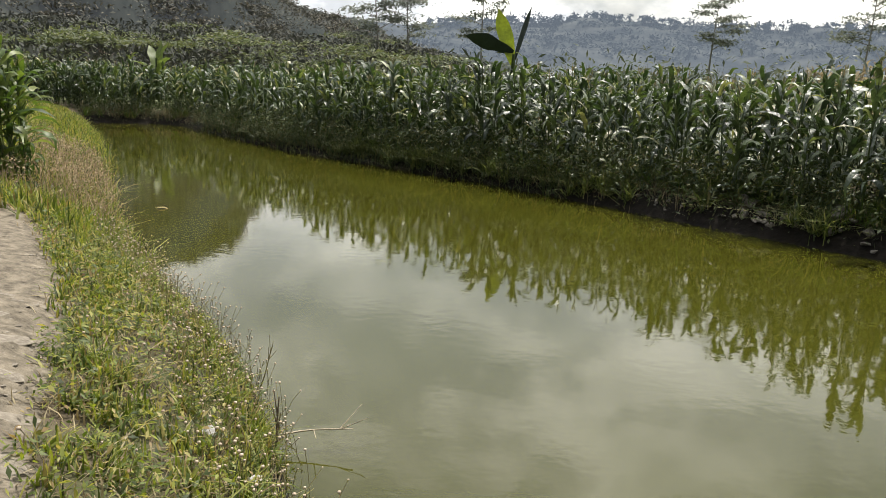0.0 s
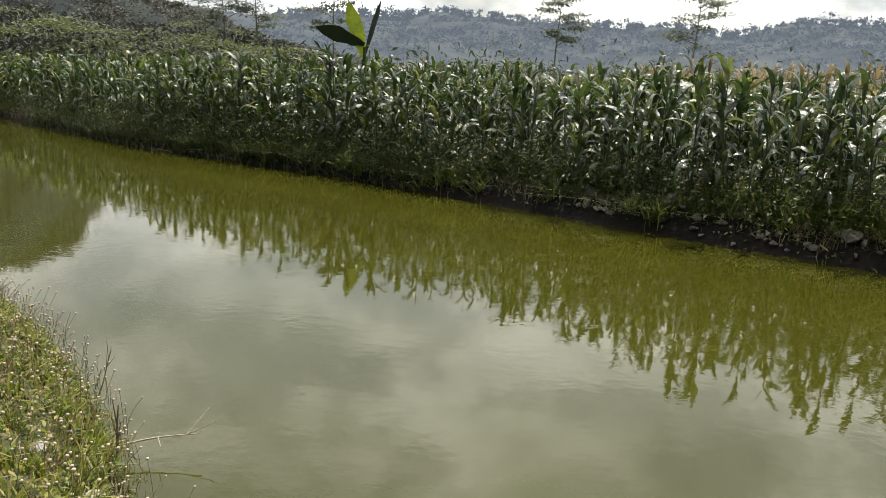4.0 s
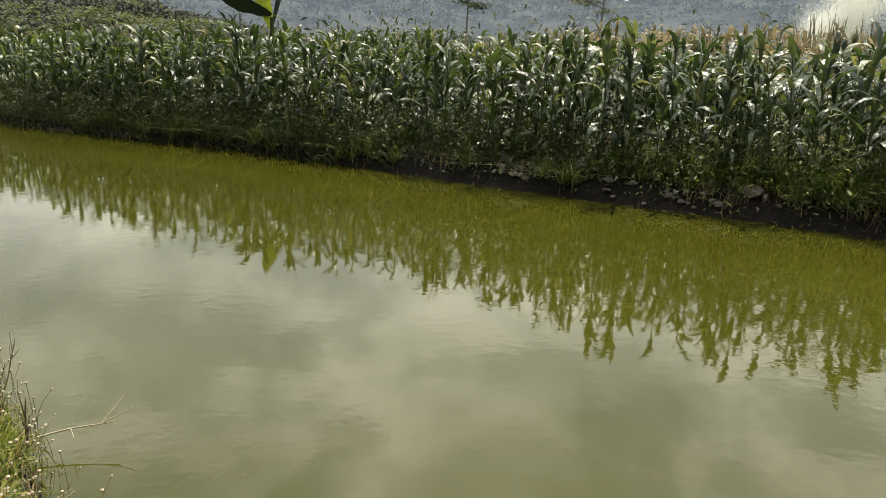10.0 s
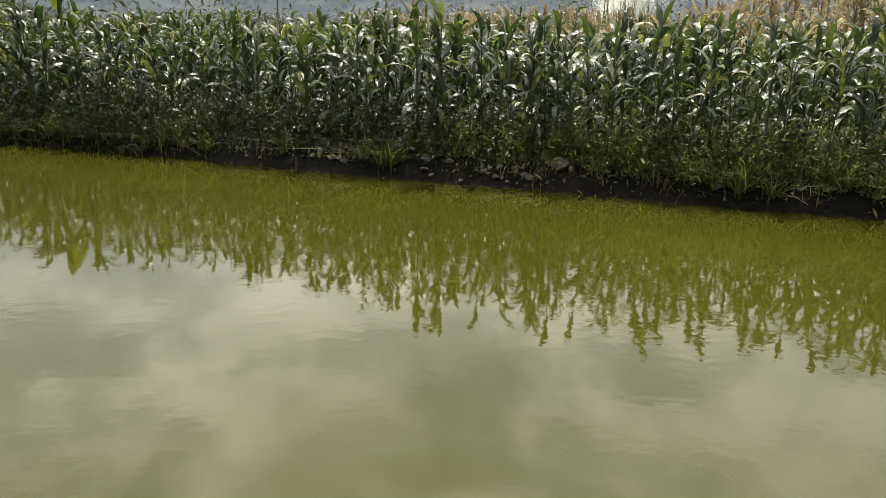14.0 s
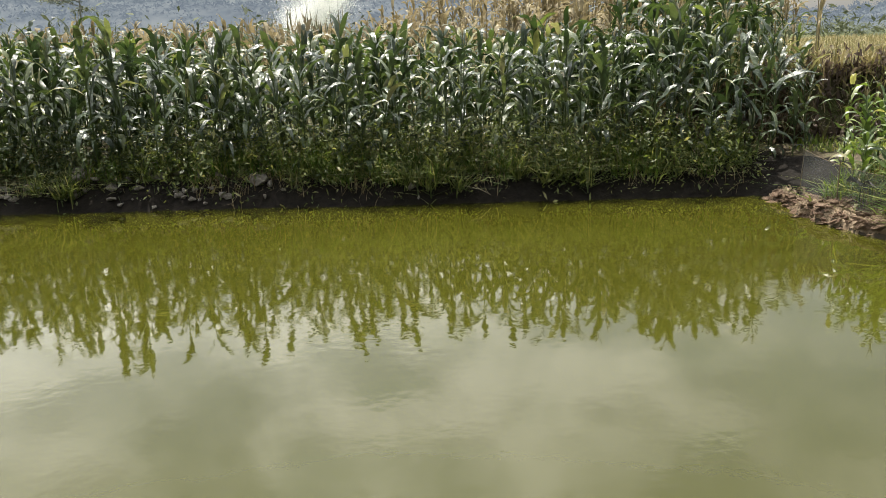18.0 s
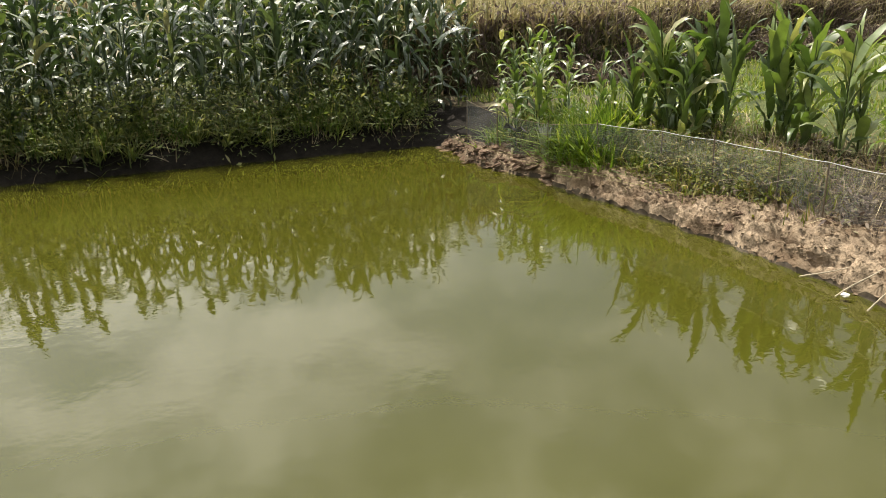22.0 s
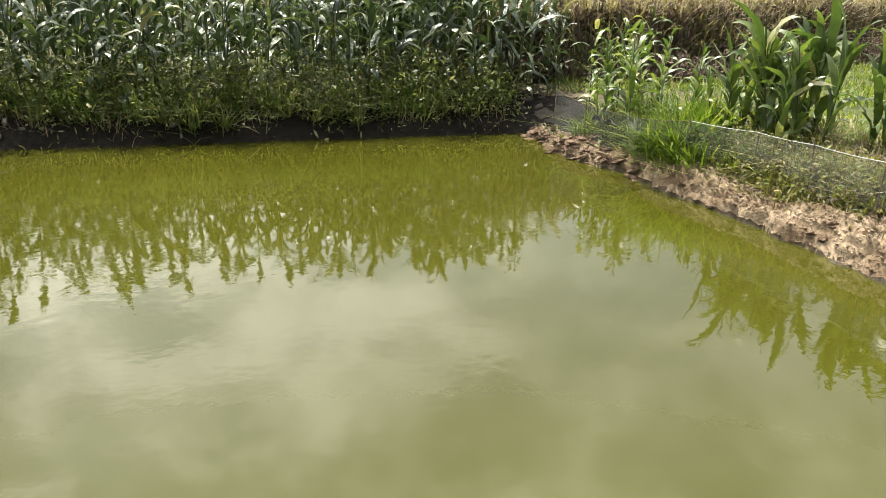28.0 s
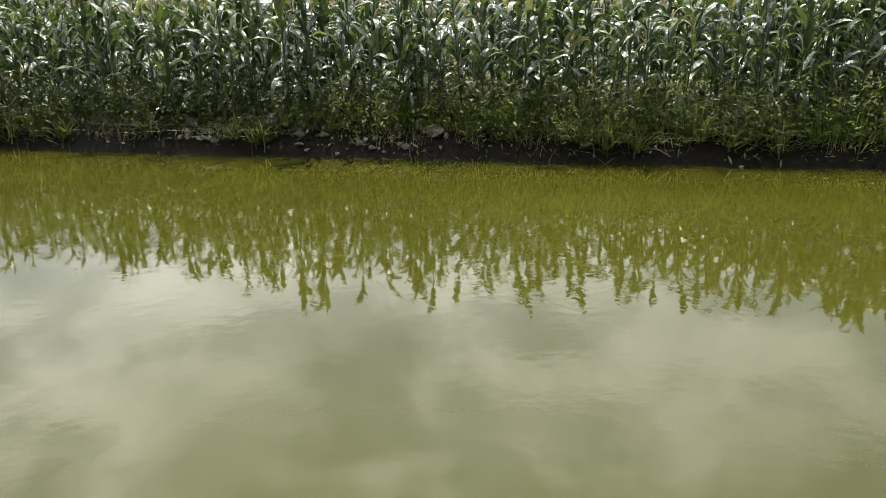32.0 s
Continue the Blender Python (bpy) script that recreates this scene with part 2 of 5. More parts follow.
def build_water(tr, bsdf):
    bsdf.inputs["Base Color"].default_value = (0.15, 0.145, 0.008, 1)
    bsdf.inputs["Roughness"].default_value = 0.03
    bsdf.inputs["IOR"].default_value = 1.48
    co = tr.nodes.new("ShaderNodeTexCoord").outputs["Object"]
    mp = wire(tr, "ShaderNodeMapping", Vector=co)
    fine = wire(tr, "ShaderNodeTexNoise", {"Scale": 7.0, "Detail": 3.0, "Roughness": 0.5}, Vector=mp.outputs[0])
    broad = wire(tr, "ShaderNodeTexNoise", {"Scale": 0.5, "Detail": 2.0}, Vector=mp.outputs[0])
    gate = ramp(tr, broad.outputs["Fac"], [(0.35, (0.15, 0.15, 0.15)), (0.7, (1, 1, 1))])
    hgt = mixed(tr, 1.0, fine.outputs["Fac"], gate, "MULTIPLY")
    bumped(tr, bsdf, hgt, 0.02, 0.1)
    murk = wire(tr, "ShaderNodeTexNoise", {"Scale": 0.35, "Detail": 3.0}, Vector=mp.outputs[0])
    tr.links.new(ramp(tr, murk.outputs["Fac"], [(0.3, (0.043, 0.043, 0.005)), (0.7, (0.051, 0.051, 0.007))]), bsdf.inputs["Base Color"])


M_WATER = material("pond_water", build_water)


# Distance haze is put in as a blue-grey emission of the hills.
def build_backdrop(dark, light, scale, haze, glow):
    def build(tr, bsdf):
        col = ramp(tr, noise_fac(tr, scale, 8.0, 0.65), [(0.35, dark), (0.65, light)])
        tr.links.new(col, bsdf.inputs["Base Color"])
        bsdf.inputs["Emission Color"].default_value = (*haze, 1)
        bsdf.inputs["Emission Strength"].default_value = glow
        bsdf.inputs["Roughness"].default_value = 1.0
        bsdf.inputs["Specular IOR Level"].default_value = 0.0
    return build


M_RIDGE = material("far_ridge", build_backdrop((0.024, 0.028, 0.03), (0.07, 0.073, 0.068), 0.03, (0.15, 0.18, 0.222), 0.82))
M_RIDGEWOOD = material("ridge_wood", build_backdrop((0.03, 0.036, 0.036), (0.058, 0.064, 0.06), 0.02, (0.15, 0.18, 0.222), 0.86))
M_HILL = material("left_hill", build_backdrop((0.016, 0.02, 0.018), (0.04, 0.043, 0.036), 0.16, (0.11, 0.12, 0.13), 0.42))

# ---- shared builders ----


def thing(name, label, category, group="", kind="", at=(0, 0, 0), turn=0.0):
    ob = new(name)
    ob.empty_display_size = 0.1
    ob.matrix_world = pose(*at, rz=turn)
    return tagged(ob, label, category, group, kind)


def mesh_of(name, verts, faces, mat, smooth=True):
    me = bpy.data.meshes.new(name)
    me.from_pydata(np.asarray(verts, float).tolist(), [], [tuple(f) for f in np.asarray(faces).tolist()] if not isinstance(faces, list) else faces)
    me.materials.append(mat)
    if smooth:
        me.polygons.foreach_set("use_smooth", np.ones(len(me.polygons), bool))
    return me


def part(name, me, parent, label=""):
    ob = new(name, me)
    ob.parent = parent
    if label:
        ob["label"] = label
    return ob


def bm_mesh(name, bm, mat, smooth=True):
    me = bpy.data.meshes.new(name)
    bm.to_mesh(me)
    bm.free()
    me.materials.append(mat)
    if smooth:
        me.polygons.foreach_set("use_smooth", np.ones(len(me.polygons), bool))
    return me


def joined(pieces):
    """Several (verts, faces) as one."""
    vs, fs, n = [], [], 0
    for v, f in pieces:
        vs.append(v)
        fs.append(np.asarray(f) + n)
        n += len(v)
    return np.concatenate(vs), np.concatenate(fs)


def strip(length, width, rise, bend, segs=6, fold=0.25, twist=0.0, taper=0.55, base=0.35, power=1.4, crinkle=0.0, phase=0.0):
    """A leaf along +x from the origin that rises, arches over and tapers to a point; quads."""
    s = np.linspace(0, 1, segs + 1)
    ang = rise - bend * s ** power
    step = length / segs
    x = np.r_[0, np.cumsum(np.cos((ang[1:] + ang[:-1]) / 2) * step)]
    z = np.r_[0, np.cumsum(np.sin((ang[1:] + ang[:-1]) / 2) * step)]
    w = width / 2 * np.where(s < taper, base + (1 - base) * np.sin(s / taper * np.pi / 2), np.maximum(np.cos((s - taper) / (1 - taper) * np.pi / 2), 0.04))
    tw = twist * s
    up = np.stack([-np.sin(ang), 0 * s, np.cos(ang)], 1)
    side = np.stack([0 * s, np.ones_like(s), 0 * s], 1) * np.cos(tw)[:, None] + up * np.sin(tw)[:, None]
    mid = np.stack([x, 0 * s, z], 1)
    lift = up * (w * fold)[:, None]
    wl, wr = (up * (w * crinkle * np.sin(s * 17 + phase))[:, None], up * (w * crinkle * np.sin(s * 15 + phase * 2 + 2))[:, None])
    v = np.stack([mid - side * w[:, None] + lift + wl, mid, mid + side * w[:, None] + lift + wr], 1).reshape(-1, 3)
    i = np.arange(segs)[:, None] * 3
    f = np.concatenate([i + [0, 1, 4, 3], i + [1, 2, 5, 4]])
    return v, f


def turned(v, rz, move=(0, 0, 0), scale=1.0, lean=(0.0, 0.0)):
    c, s = math.cos(rz), math.sin(rz)
    out = np.stack([v[:, 0] * c - v[:, 1] * s, v[:, 0] * s + v[:, 1] * c, v[:, 2]], 1) * scale
    out[:, 0] += lean[0] * out[:, 2]
    out[:, 1] += lean[1] * out[:, 2]
    return out + np.asarray(move)


def tube(path, radii, sides=6):
    """A tapered tube along a path of points; quads, the ends closed by a small ring."""
    p = np.asarray(path, float)
    d = np.gradient(p, axis=0)
    d /= np.linalg.norm(d, axis=1)[:, None] + 1e-9
    ref = np.where(np.abs(d[:, 2:3]) > 0.9, [[1.0, 0, 0]], [[0, 0, 1.0]])
    a = np.cross(d, ref)
    a /= np.linalg.norm(a, axis=1)[:, None] + 1e-9
    b = np.cross(d, a)
    th = np.arange(sides) / sides * 2 * np.pi
    ring = np.cos(th)[None, :, None] * a[:, None] + np.sin(th)[None, :, None] * b[:, None]
    v = (p[:, None] + ring * np.asarray(radii)[:, None, None]).reshape(-1, 3)
    n = len(p)
    k = np.arange(sides)
    f = np.concatenate([np.stack([i * sides + k, i * sides + (k + 1) % sides, (i + 1) * sides + (k + 1) % sides, (i + 1) * sides + k], 1) for i in range(n - 1)])
    return v, f


# ---- the plan ----
FAR = [(10.55, 8.44), (8.89, 9.45), (7.33, 10.41), (5.1, 11.69), (3.6, 12.7), (2.2, 13.5), (0.6, 14.45), (-0.75, 15.3), (-3.5, 17.25), (-6.5, 19.15), (-10.1, 21.0), (-14.8, 23.4), (-21.2, 27.9),
       (-26.2, 31.6), (-28.5, 32.0), (-31.1, 30.0)]
LEFT = [(-31.1, 30), (-20.9, 21.1), (-13.6, 13.9), (-9.9, 10.3), (-8.5, 9.1), (-6.3, 7.4), (-4.68, 6.23), (-3.7, 5.33), (-3.03, 4.63), (-2.45, 3.93), (-1.07, 2.81), (0.39, 2.03), (1.67, 0.99), (2.73, -0.06), (4.03, -1.34), (4.77, -2.5)]
RIGHT = [(4.77, -2.5), (5.9, -1.73), (7.05, 0.87), (7.5, 1.6), (7.85, 2.4), (8.35, 3.48), (8.83, 4.5), (9.4, 5.7), (9.72, 6.85), (10.55, 8.44)]

BROW_X, BROW_Y = [9.5, 11.5, 13, 14, 16, 20.5, 30, 60], [14.5, 10.6, 8.7, 7.9, 7.4, 6.9, 5.0, 1.0]


def side_distance(p, line):
    """Distance of points to a broken line, and how far along it the nearest place lies (metres)."""
    best, along, run = np.full(len(p), 1e9), np.zeros(len(p)), 0.0
    for a, b in zip(line, line[1:]):
        a, b = np.array(a), np.array(b)
        ab = b - a
        n = np.linalg.norm(ab)
        u = np.clip(((p - a) @ ab) / (n * n), 0, 1)
        d = np.linalg.norm(p - a - u[:, None] * ab, axis=1)
        hit = d < best
        best[hit], along[hit] = d[hit], run + u[hit] * n
        run += n
    return best, along


POND = np.array(FAR[:-1] + LEFT[:-1] + RIGHT[:-1])


def in_pond(p):
    inside = np.zeros(len(p), bool)
    q = np.roll(POND, -1, 0)
    for (x1, y1), (x2, y2) in zip(POND, q):
        cross = (y1 > p[:, 1]) != (y2 > p[:, 1])
        xs = x1 + (p[:, 1] - y1) / (y2 - y1 + 1e-12) * (x2 - x1)
        inside ^= cross & (p[:, 0] < xs)
    return inside


def wavy(p, scale, seed=0.0):
    """A smooth uneven value between -1 and 1, for relief."""
    x, y = p[:, 0] * scale + seed, p[:, 1] * scale - seed
    return (np.sin(x * 1.3 + 1.7 * np.sin(y * 0.9)) + np.sin(y * 1.7 + 1.3 * np.sin(x * 1.1 + 2)) + np.sin((x + y) * 2.3 + seed)) / 3


def height(p):
    p = np.asarray(p, float).reshape(-1, 2)
    df, _ = side_distance(p, FAR)
    dl, _ = side_distance(p, LEFT)
    dr, _ = side_distance(p, RIGHT)
    ins = in_pond(p)
    zf = np.interp(df, [0, 0.08, 0.3, 0.7, 1.2, 6, 30], [0.0, 0.16, 0.3, 0.5, 0.6, 0.62, 0.7])
    zl = np.interp(dl, [0, 0.25, 0.8, 1.5, 2.0, 6, 30], [0.0, 0.22, 0.55, 0.85, 0.95, 0.95, 0.8])
    zr = np.interp(dr, [0, 0.3, 0.6, 1.0, 1.3, 2.0, 6, 30], [-0.1, 0.08, 0.28, 0.46, 0.54, 0.67, 0.72, 0.75])
    w = np.stack([1 / (df + 0.02), 1 / (dl + 0.02), 1 / (dr + 0.02)]) ** 4
    z = (w * np.stack([zf, zl, zr])).sum(0) / w.sum(0)
    near = np.minimum(np.minimum(df, dl), dr)
    z = z + np.where(near < 40, np.minimum(near, 0.6) * (0.05 * wavy(p, 2.1) + 0.04 * wavy(p, 5.3, 3.0)), 0)
    # the raised terrace in the east
    brow = np.interp(p[:, 0], BROW_X, BROW_Y)
    step = np.clip((p[:, 1] - brow + 0.4 * wavy(p, 0.6)) / 0.9, 0, 1) * np.clip((p[:, 0] - 10.8) / 2.2, 0, 1)
    z = z + step * step * (3 - 2 * step) * 1.1
    z = np.where(ins, -np.minimum(near * 0.6, 0.9) - 0.02, z)
    return z


def ground_at(x, y):
    return float(height([(x, y)])[0])


# ---- ground and water ----


def axis_steps(dense, far, steps=26):
    lo, hi = dense[0], dense[-1]
    out = np.geomspace(0.6, far, steps)
    return np.concatenate([lo - out[::-1], dense, hi + out])


def build_ground():
    xs = axis_steps(np.unique(np.round(np.concatenate([np.arange(-46, -12, 0.4), np.arange(-12, 6, 0.2), np.arange(6, 11.6, 0.09), np.arange(11.6, 26, 0.3)]), 3)), 3500)
    ys = axis_steps(np.unique(np.round(np.concatenate([np.arange(-6, -1, 0.3), np.arange(-1, 9, 0.1), np.arange(9, 20, 0.2), np.arange(20, 36, 0.4)]), 3)), 3500)
    X, Y = np.meshgrid(xs, ys)
    p = np.stack([X.ravel(), Y.ravel()], 1)
    z = height(p)
    nx, ny = len(xs), len(ys)
    i = (np.arange(ny - 1)[:, None] * nx + np.arange(nx - 1)[None, :]).ravel()
    f = np.stack([i, i + 1, i + nx + 1, i + nx], 1)
    me = mesh_of("ground", np.c_[p, z], f, M_LAND)
    df, _ = side_distance(p, FAR)
    dl, _ = side_distance(p, LEFT)
    dr, _ = side_distance(p, RIGHT)
    near = np.minimum(np.minimum(df, dl), dr)

    def inside(d, edge, soft):
        return np.clip((edge - d) / soft + 0.5, 0, 1)
    right = inside(dr, df + 0.3, 0.3)
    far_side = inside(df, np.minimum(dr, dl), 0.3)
    # shade under the end of the corn, put into the ground colour
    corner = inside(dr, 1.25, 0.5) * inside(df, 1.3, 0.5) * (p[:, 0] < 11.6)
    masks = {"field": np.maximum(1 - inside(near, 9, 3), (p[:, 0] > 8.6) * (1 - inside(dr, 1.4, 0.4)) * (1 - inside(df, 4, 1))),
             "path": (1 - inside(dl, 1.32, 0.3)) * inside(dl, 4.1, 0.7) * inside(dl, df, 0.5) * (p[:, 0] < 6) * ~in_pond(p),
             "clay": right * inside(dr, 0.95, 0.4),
             "shaded_mud": np.maximum(np.maximum(far_side * inside(df, 0.5, 0.3), inside(dl, 0.2, 0.2) * inside(dl, df, 0.2)), corner)}
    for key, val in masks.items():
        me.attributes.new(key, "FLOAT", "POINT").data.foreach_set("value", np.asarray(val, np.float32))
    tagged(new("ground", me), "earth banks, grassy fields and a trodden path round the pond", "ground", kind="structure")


build_ground()


def build_pond():
    me = mesh_of("water", [(-36, -5, 0), (12, -5, 0), (12, 36, 0), (-36, 36, 0)], [(0, 1, 2, 3)], M_WATER)
    tagged(new("water", me), "still olive-green pond water mirroring clouds and corn", "water", kind="structure")


build_pond()

# ---- distance ----


def build_ridge(name, label, knots, near, far, base, mat, rough, seed):
    """A hill range seen from the pond: knots of azimuth and elevation of its crest in degrees, between two distances."""
    az = np.arange(knots[0][0], knots[-1][0] + 0.01, 0.18)
    el = np.interp(az, [k[0] for k in knots], [k[1] for k in knots])
    rng = np.random.RandomState(seed)
    bump = rng.rand(len(az)) ** 3 * rough + 0.35 * rough * np.sin(az * 1.7 + seed)
    rows = 9
    vs = []
    for k in range(rows):
        u = k / (rows - 1)
        r = near + (far - near) * u
        top = far * np.tan(np.radians(el)) + 2.5
        z = base + (top - base) * (u ** 0.8) + (bump * far * 0.0175 if k == rows - 1 else rng.randn(len(az)) * rough * far * 0.004 * (0 < k))
        r = r * (1 + 0.02 * np.sin(az * 0.8 + k))
        vs.append(np.stack([np.sin(np.radians(az)) * r, np.cos(np.radians(az)) * r, z], 1))
    back = vs[-1].copy()
    back[:, :2] *= 1.05
    back[:, 2] = base
    vs.append(back)
    n = len(az)
    i = (np.arange(rows)[:, None] * n + np.arange(n - 1)[None]).ravel()
    me = mesh_of(name, np.concatenate(vs), np.stack([i, i + 1, i + n + 1, i + n], 1), mat)
    tagged(new(name, me), label, "hill", kind="structure")


HILL_CREST = [(-73, 12.4), (-46, 12.0), (-40, 11.4), (-37, 10.6), (-35.8, 8.4), (-34.4, 5.9), (-32, 4.85), (-30, 4.4), (-27, 3.75), (-25.3, 2.7), (-20, 1.7), (-15.6, 1.2)]
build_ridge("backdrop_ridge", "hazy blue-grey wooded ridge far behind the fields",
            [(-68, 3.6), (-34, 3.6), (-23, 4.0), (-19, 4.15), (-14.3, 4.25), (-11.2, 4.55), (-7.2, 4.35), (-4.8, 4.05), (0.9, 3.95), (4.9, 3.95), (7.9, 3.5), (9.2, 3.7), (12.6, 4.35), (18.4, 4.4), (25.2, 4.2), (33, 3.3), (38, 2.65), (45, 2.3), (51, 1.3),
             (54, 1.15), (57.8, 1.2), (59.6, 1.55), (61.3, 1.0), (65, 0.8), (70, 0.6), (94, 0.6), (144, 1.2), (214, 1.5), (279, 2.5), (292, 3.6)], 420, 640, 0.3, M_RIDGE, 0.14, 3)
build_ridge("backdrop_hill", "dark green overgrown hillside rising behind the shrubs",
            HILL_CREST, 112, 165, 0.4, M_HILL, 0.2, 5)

# ---- corn ----


def corn_variant(seed, tall, leaves, young=False):
    """One maize plant: a stalk, arching and broken-over leaves in two ranks and a tassel; lists of (verts, faces)."""
    rng = np.random.RandomState(seed)
    zs = np.linspace(0, tall * 0.88, 6)
    sway = rng.randn(2) * 0.03
    path = np.stack([sway[0] * (zs / tall) ** 2 * tall, sway[1] * (zs / tall) ** 2 * tall, zs], 1)
    stalk = tube(path, np.linspace(0.018, 0.007, 6), 5)
    out, plane = [], rng.rand() * np.pi
    for k in range(leaves):
        u = (k + 0.6) / leaves
        if young:
            z = tall * (0.03 + 0.62 * u)
            ln, wd = rng.uniform(0.45, 0.98) * (0.75 + 0.35 * u), rng.uniform(0.085, 0.145)
            rise, bend = radians(rng.uniform(58, 80) + 8 * u), radians(rng.uniform(45, 175) * (1.15 - 0.45 * u))
            power = rng.choice([1.6, 2.4, 3.4])
        else:
            z = tall * (0.05 + 0.81 * u)
            ln, wd = (0.46 + 0.36 * math.sin(math.pi * min(u * 1.05, 1))) * rng.uniform(0.65, 1.25), rng.uniform(0.07, 0.125)
            rise = radians(min(rng.uniform(28, 68) + 22 * u, 85))
            bend = radians(rng.uniform(85, 200) * (1.1 - 0.45 * u))
            power = rng.choice([1.2, 1.6, 2.6, 4.0])
        v, f = strip(ln, wd, rise, bend, 8, rng.uniform(0.0, 0.3), rng.uniform(-1.1, 1.1), 0.4, 0.55, power, rng.uniform(0.1, 0.4), rng.rand() * 6)
        az = plane + (k % 2) * np.pi + rng.randn() * (0.6 if young else 1.1)
        q = (z / tall) ** 2 * tall
        out.append((turned(v, az, (sway[0] * q, sway[1] * q, z)), f))
    tas = []
    top = path[-1]
    for k in range(7):
        v, f = strip(rng.uniform(0.16, 0.28) * tall / 2.4, 0.012, radians(rng.uniform(55, 88)), radians(rng.uniform(5, 60)), 3, 0.1, 0, 0.6, 0.7)
        tas.append((turned(v, rng.rand() * 6.28, top), f))
    return stalk, out, joined(tas)


YOUNG = [corn_variant(140 + k, 1.9, 12 + k % 3, True) for k in range(8)]
CORN = [corn_variant(100 + k, 2.4 + 0.08 * (k % 3), 15 + k % 3) for k in range(14)]


def corn_field(name, label, spots, seed, tassel=0.35):
    """Corn too many to count, one mesh: spots of x, y, scale."""
    rng = np.random.RandomState(seed)
    leaf, stem, tas = [], [], []
    zz = height(np.array([(s[0], s[1]) for s in spots]))
    for (x, y, sc), z in zip(spots, zz):
        st, lv, ts = CORN[rng.randint(len(CORN))]
        rz, lean = rng.rand() * 6.28, rng.randn(2) * 0.08
        mv = (x, y, z - 0.03)
        leaf += [(turned(v, rz, mv, sc, lean), f) for v, f in lv]
        stem.append((turned(st[0], rz, mv, sc, lean), st[1]))
        if rng.rand() < tassel:
            tas.append((turned(ts[0], rz, mv, sc, lean), ts[1]))
    root = thing(name, label, "corn", kind="stuff")
    for nm, some, mt in (("leaves", leaf, M_CORN_FIELD), ("stalks", stem, M_STALK), ("tassels", tas, M_TASSEL)):
        if some:
            part(nm, mesh_of(nm, *joined(some), mt), root)
    return root


def along_line(line, s):
    for a, b in zip(line, line[1:]):
        n = math.dist(a, b)
        if s <= n:
            u = s / n
            tx, ty = (b[0] - a[0]) / n, (b[1] - a[1]) / n
            return a[0] + (b[0] - a[0]) * u, a[1] + (b[1] - a[1]) * u, tx, ty
        s -= n
    return (*line[-1], tx, ty)


FAR_LEN = sum(math.dist(a, b) for a, b in zip(FAR, FAR[1:]))


def bank_spot(s, off):
    """A place off metres behind the far waterline, s metres from its eastern corner."""
    x, y, tx, ty = along_line(FAR, s)
    return x + ty * off, y - tx * off


def corn_plants(spots, seed, group, label, tassel=0.35, sorts=None, leaf_mat=None):
    """Corn plants one by one, each a thing with its stalk, leaves and tassel."""
    rng = np.random.RandomState(seed)
    kinds = []
    for st, lv, ts in sorts or CORN:
        kinds.append((mesh_of("stalk", *st, M_STALK), [mesh_of("leaf", *x, leaf_mat or M_CORN) for x in lv], mesh_of("tassel", *ts, M_TASSEL)))
    zz = height(np.array([(s[0], s[1]) for s in spots]))
    for (x, y, sc), z in zip(spots, zz):
        st, lv, ts = kinds[rng.randint(len(kinds))]
        root = thing("corn_plant", label, "corn plant", group)
        root.matrix_world = pose(x, y, z - 0.03, rng.randn() * 4, rng.randn() * 4, rng.rand() * 360) @ Matrix.Scale(sc, 4)
        part("stalk", st, root)
        for me in lv:
            part("leaf", me, root)
        if rng.rand() < tassel:
            part("tassel", ts, root, "straw-coloured tassel")


def corn_rows():
    rng = np.random.RandomState(7)
    front, rest = [], []
    for row in range(8):
        s = -1.1 - 0.1 * row
        while s < FAR_LEN - 0.3:
            off = 0.75 + row * 0.62 + rng.randn() * 0.1
            x, y = bank_spot(max(s, 0.0), off)
            if s < 0:
                x, y = x - s * 0.9, y + s * 0.43
            sc = rng.uniform(0.82, 1.06) * np.interp(s, [-1.5, -0.7, 0.1, 1.3, 2.6, 6, 16, 22], [0.66, 0.78, 1.06, 1.04, 0.93, 0.94, 0.98, 1.02]) * (0.94 if row > 1 and s < 4 else 0.97 if row > 1 else 1.0)
            if rng.rand() < 0.06:
                sc *= 1.12
            if math.hypot(x - BANANA[0], y - BANANA[1]) > 0.35:
                (front if row < 2 and s < 23 else rest).append((x, y, sc))
            s += rng.uniform(0.22, 0.42) if s < 30 else rng.uniform(0.35, 0.55)
    return front, rest


BANANA = (-7.5, 24.7)
FRONT, REST = corn_rows()
for k in range(420):
    u, w = random.random(), random.random()
    REST.append((-31.8 - 12 * u - 2.0 * w, 31.0 - 9 * u + 3.5 * w, random.uniform(0.85, 1.0)))
for k in range(170):
    REST.append((random.uniform(-37, -25), random.uniform(33.6, 37.5), random.uniform(0.85, 1.0)))
corn_field("corn_field", "dense green corn rows standing behind the pond bank", REST, 11)


def scattered(rng, n, line, s0, s1, o0, o1, power=1.0):
    """n places along a waterline, between s0 and s1 metres along it and o0 to o1 behind it (to the left of its course)."""
    out = []
    for s, o in zip(rng.uniform(s0, s1, n), o0 + (o1 - o0) * rng.rand(n) ** power):
        x, y, tx, ty = along_line(line, s)
        out.append((x + ty * o, y - tx * o))
    return np.array(out)


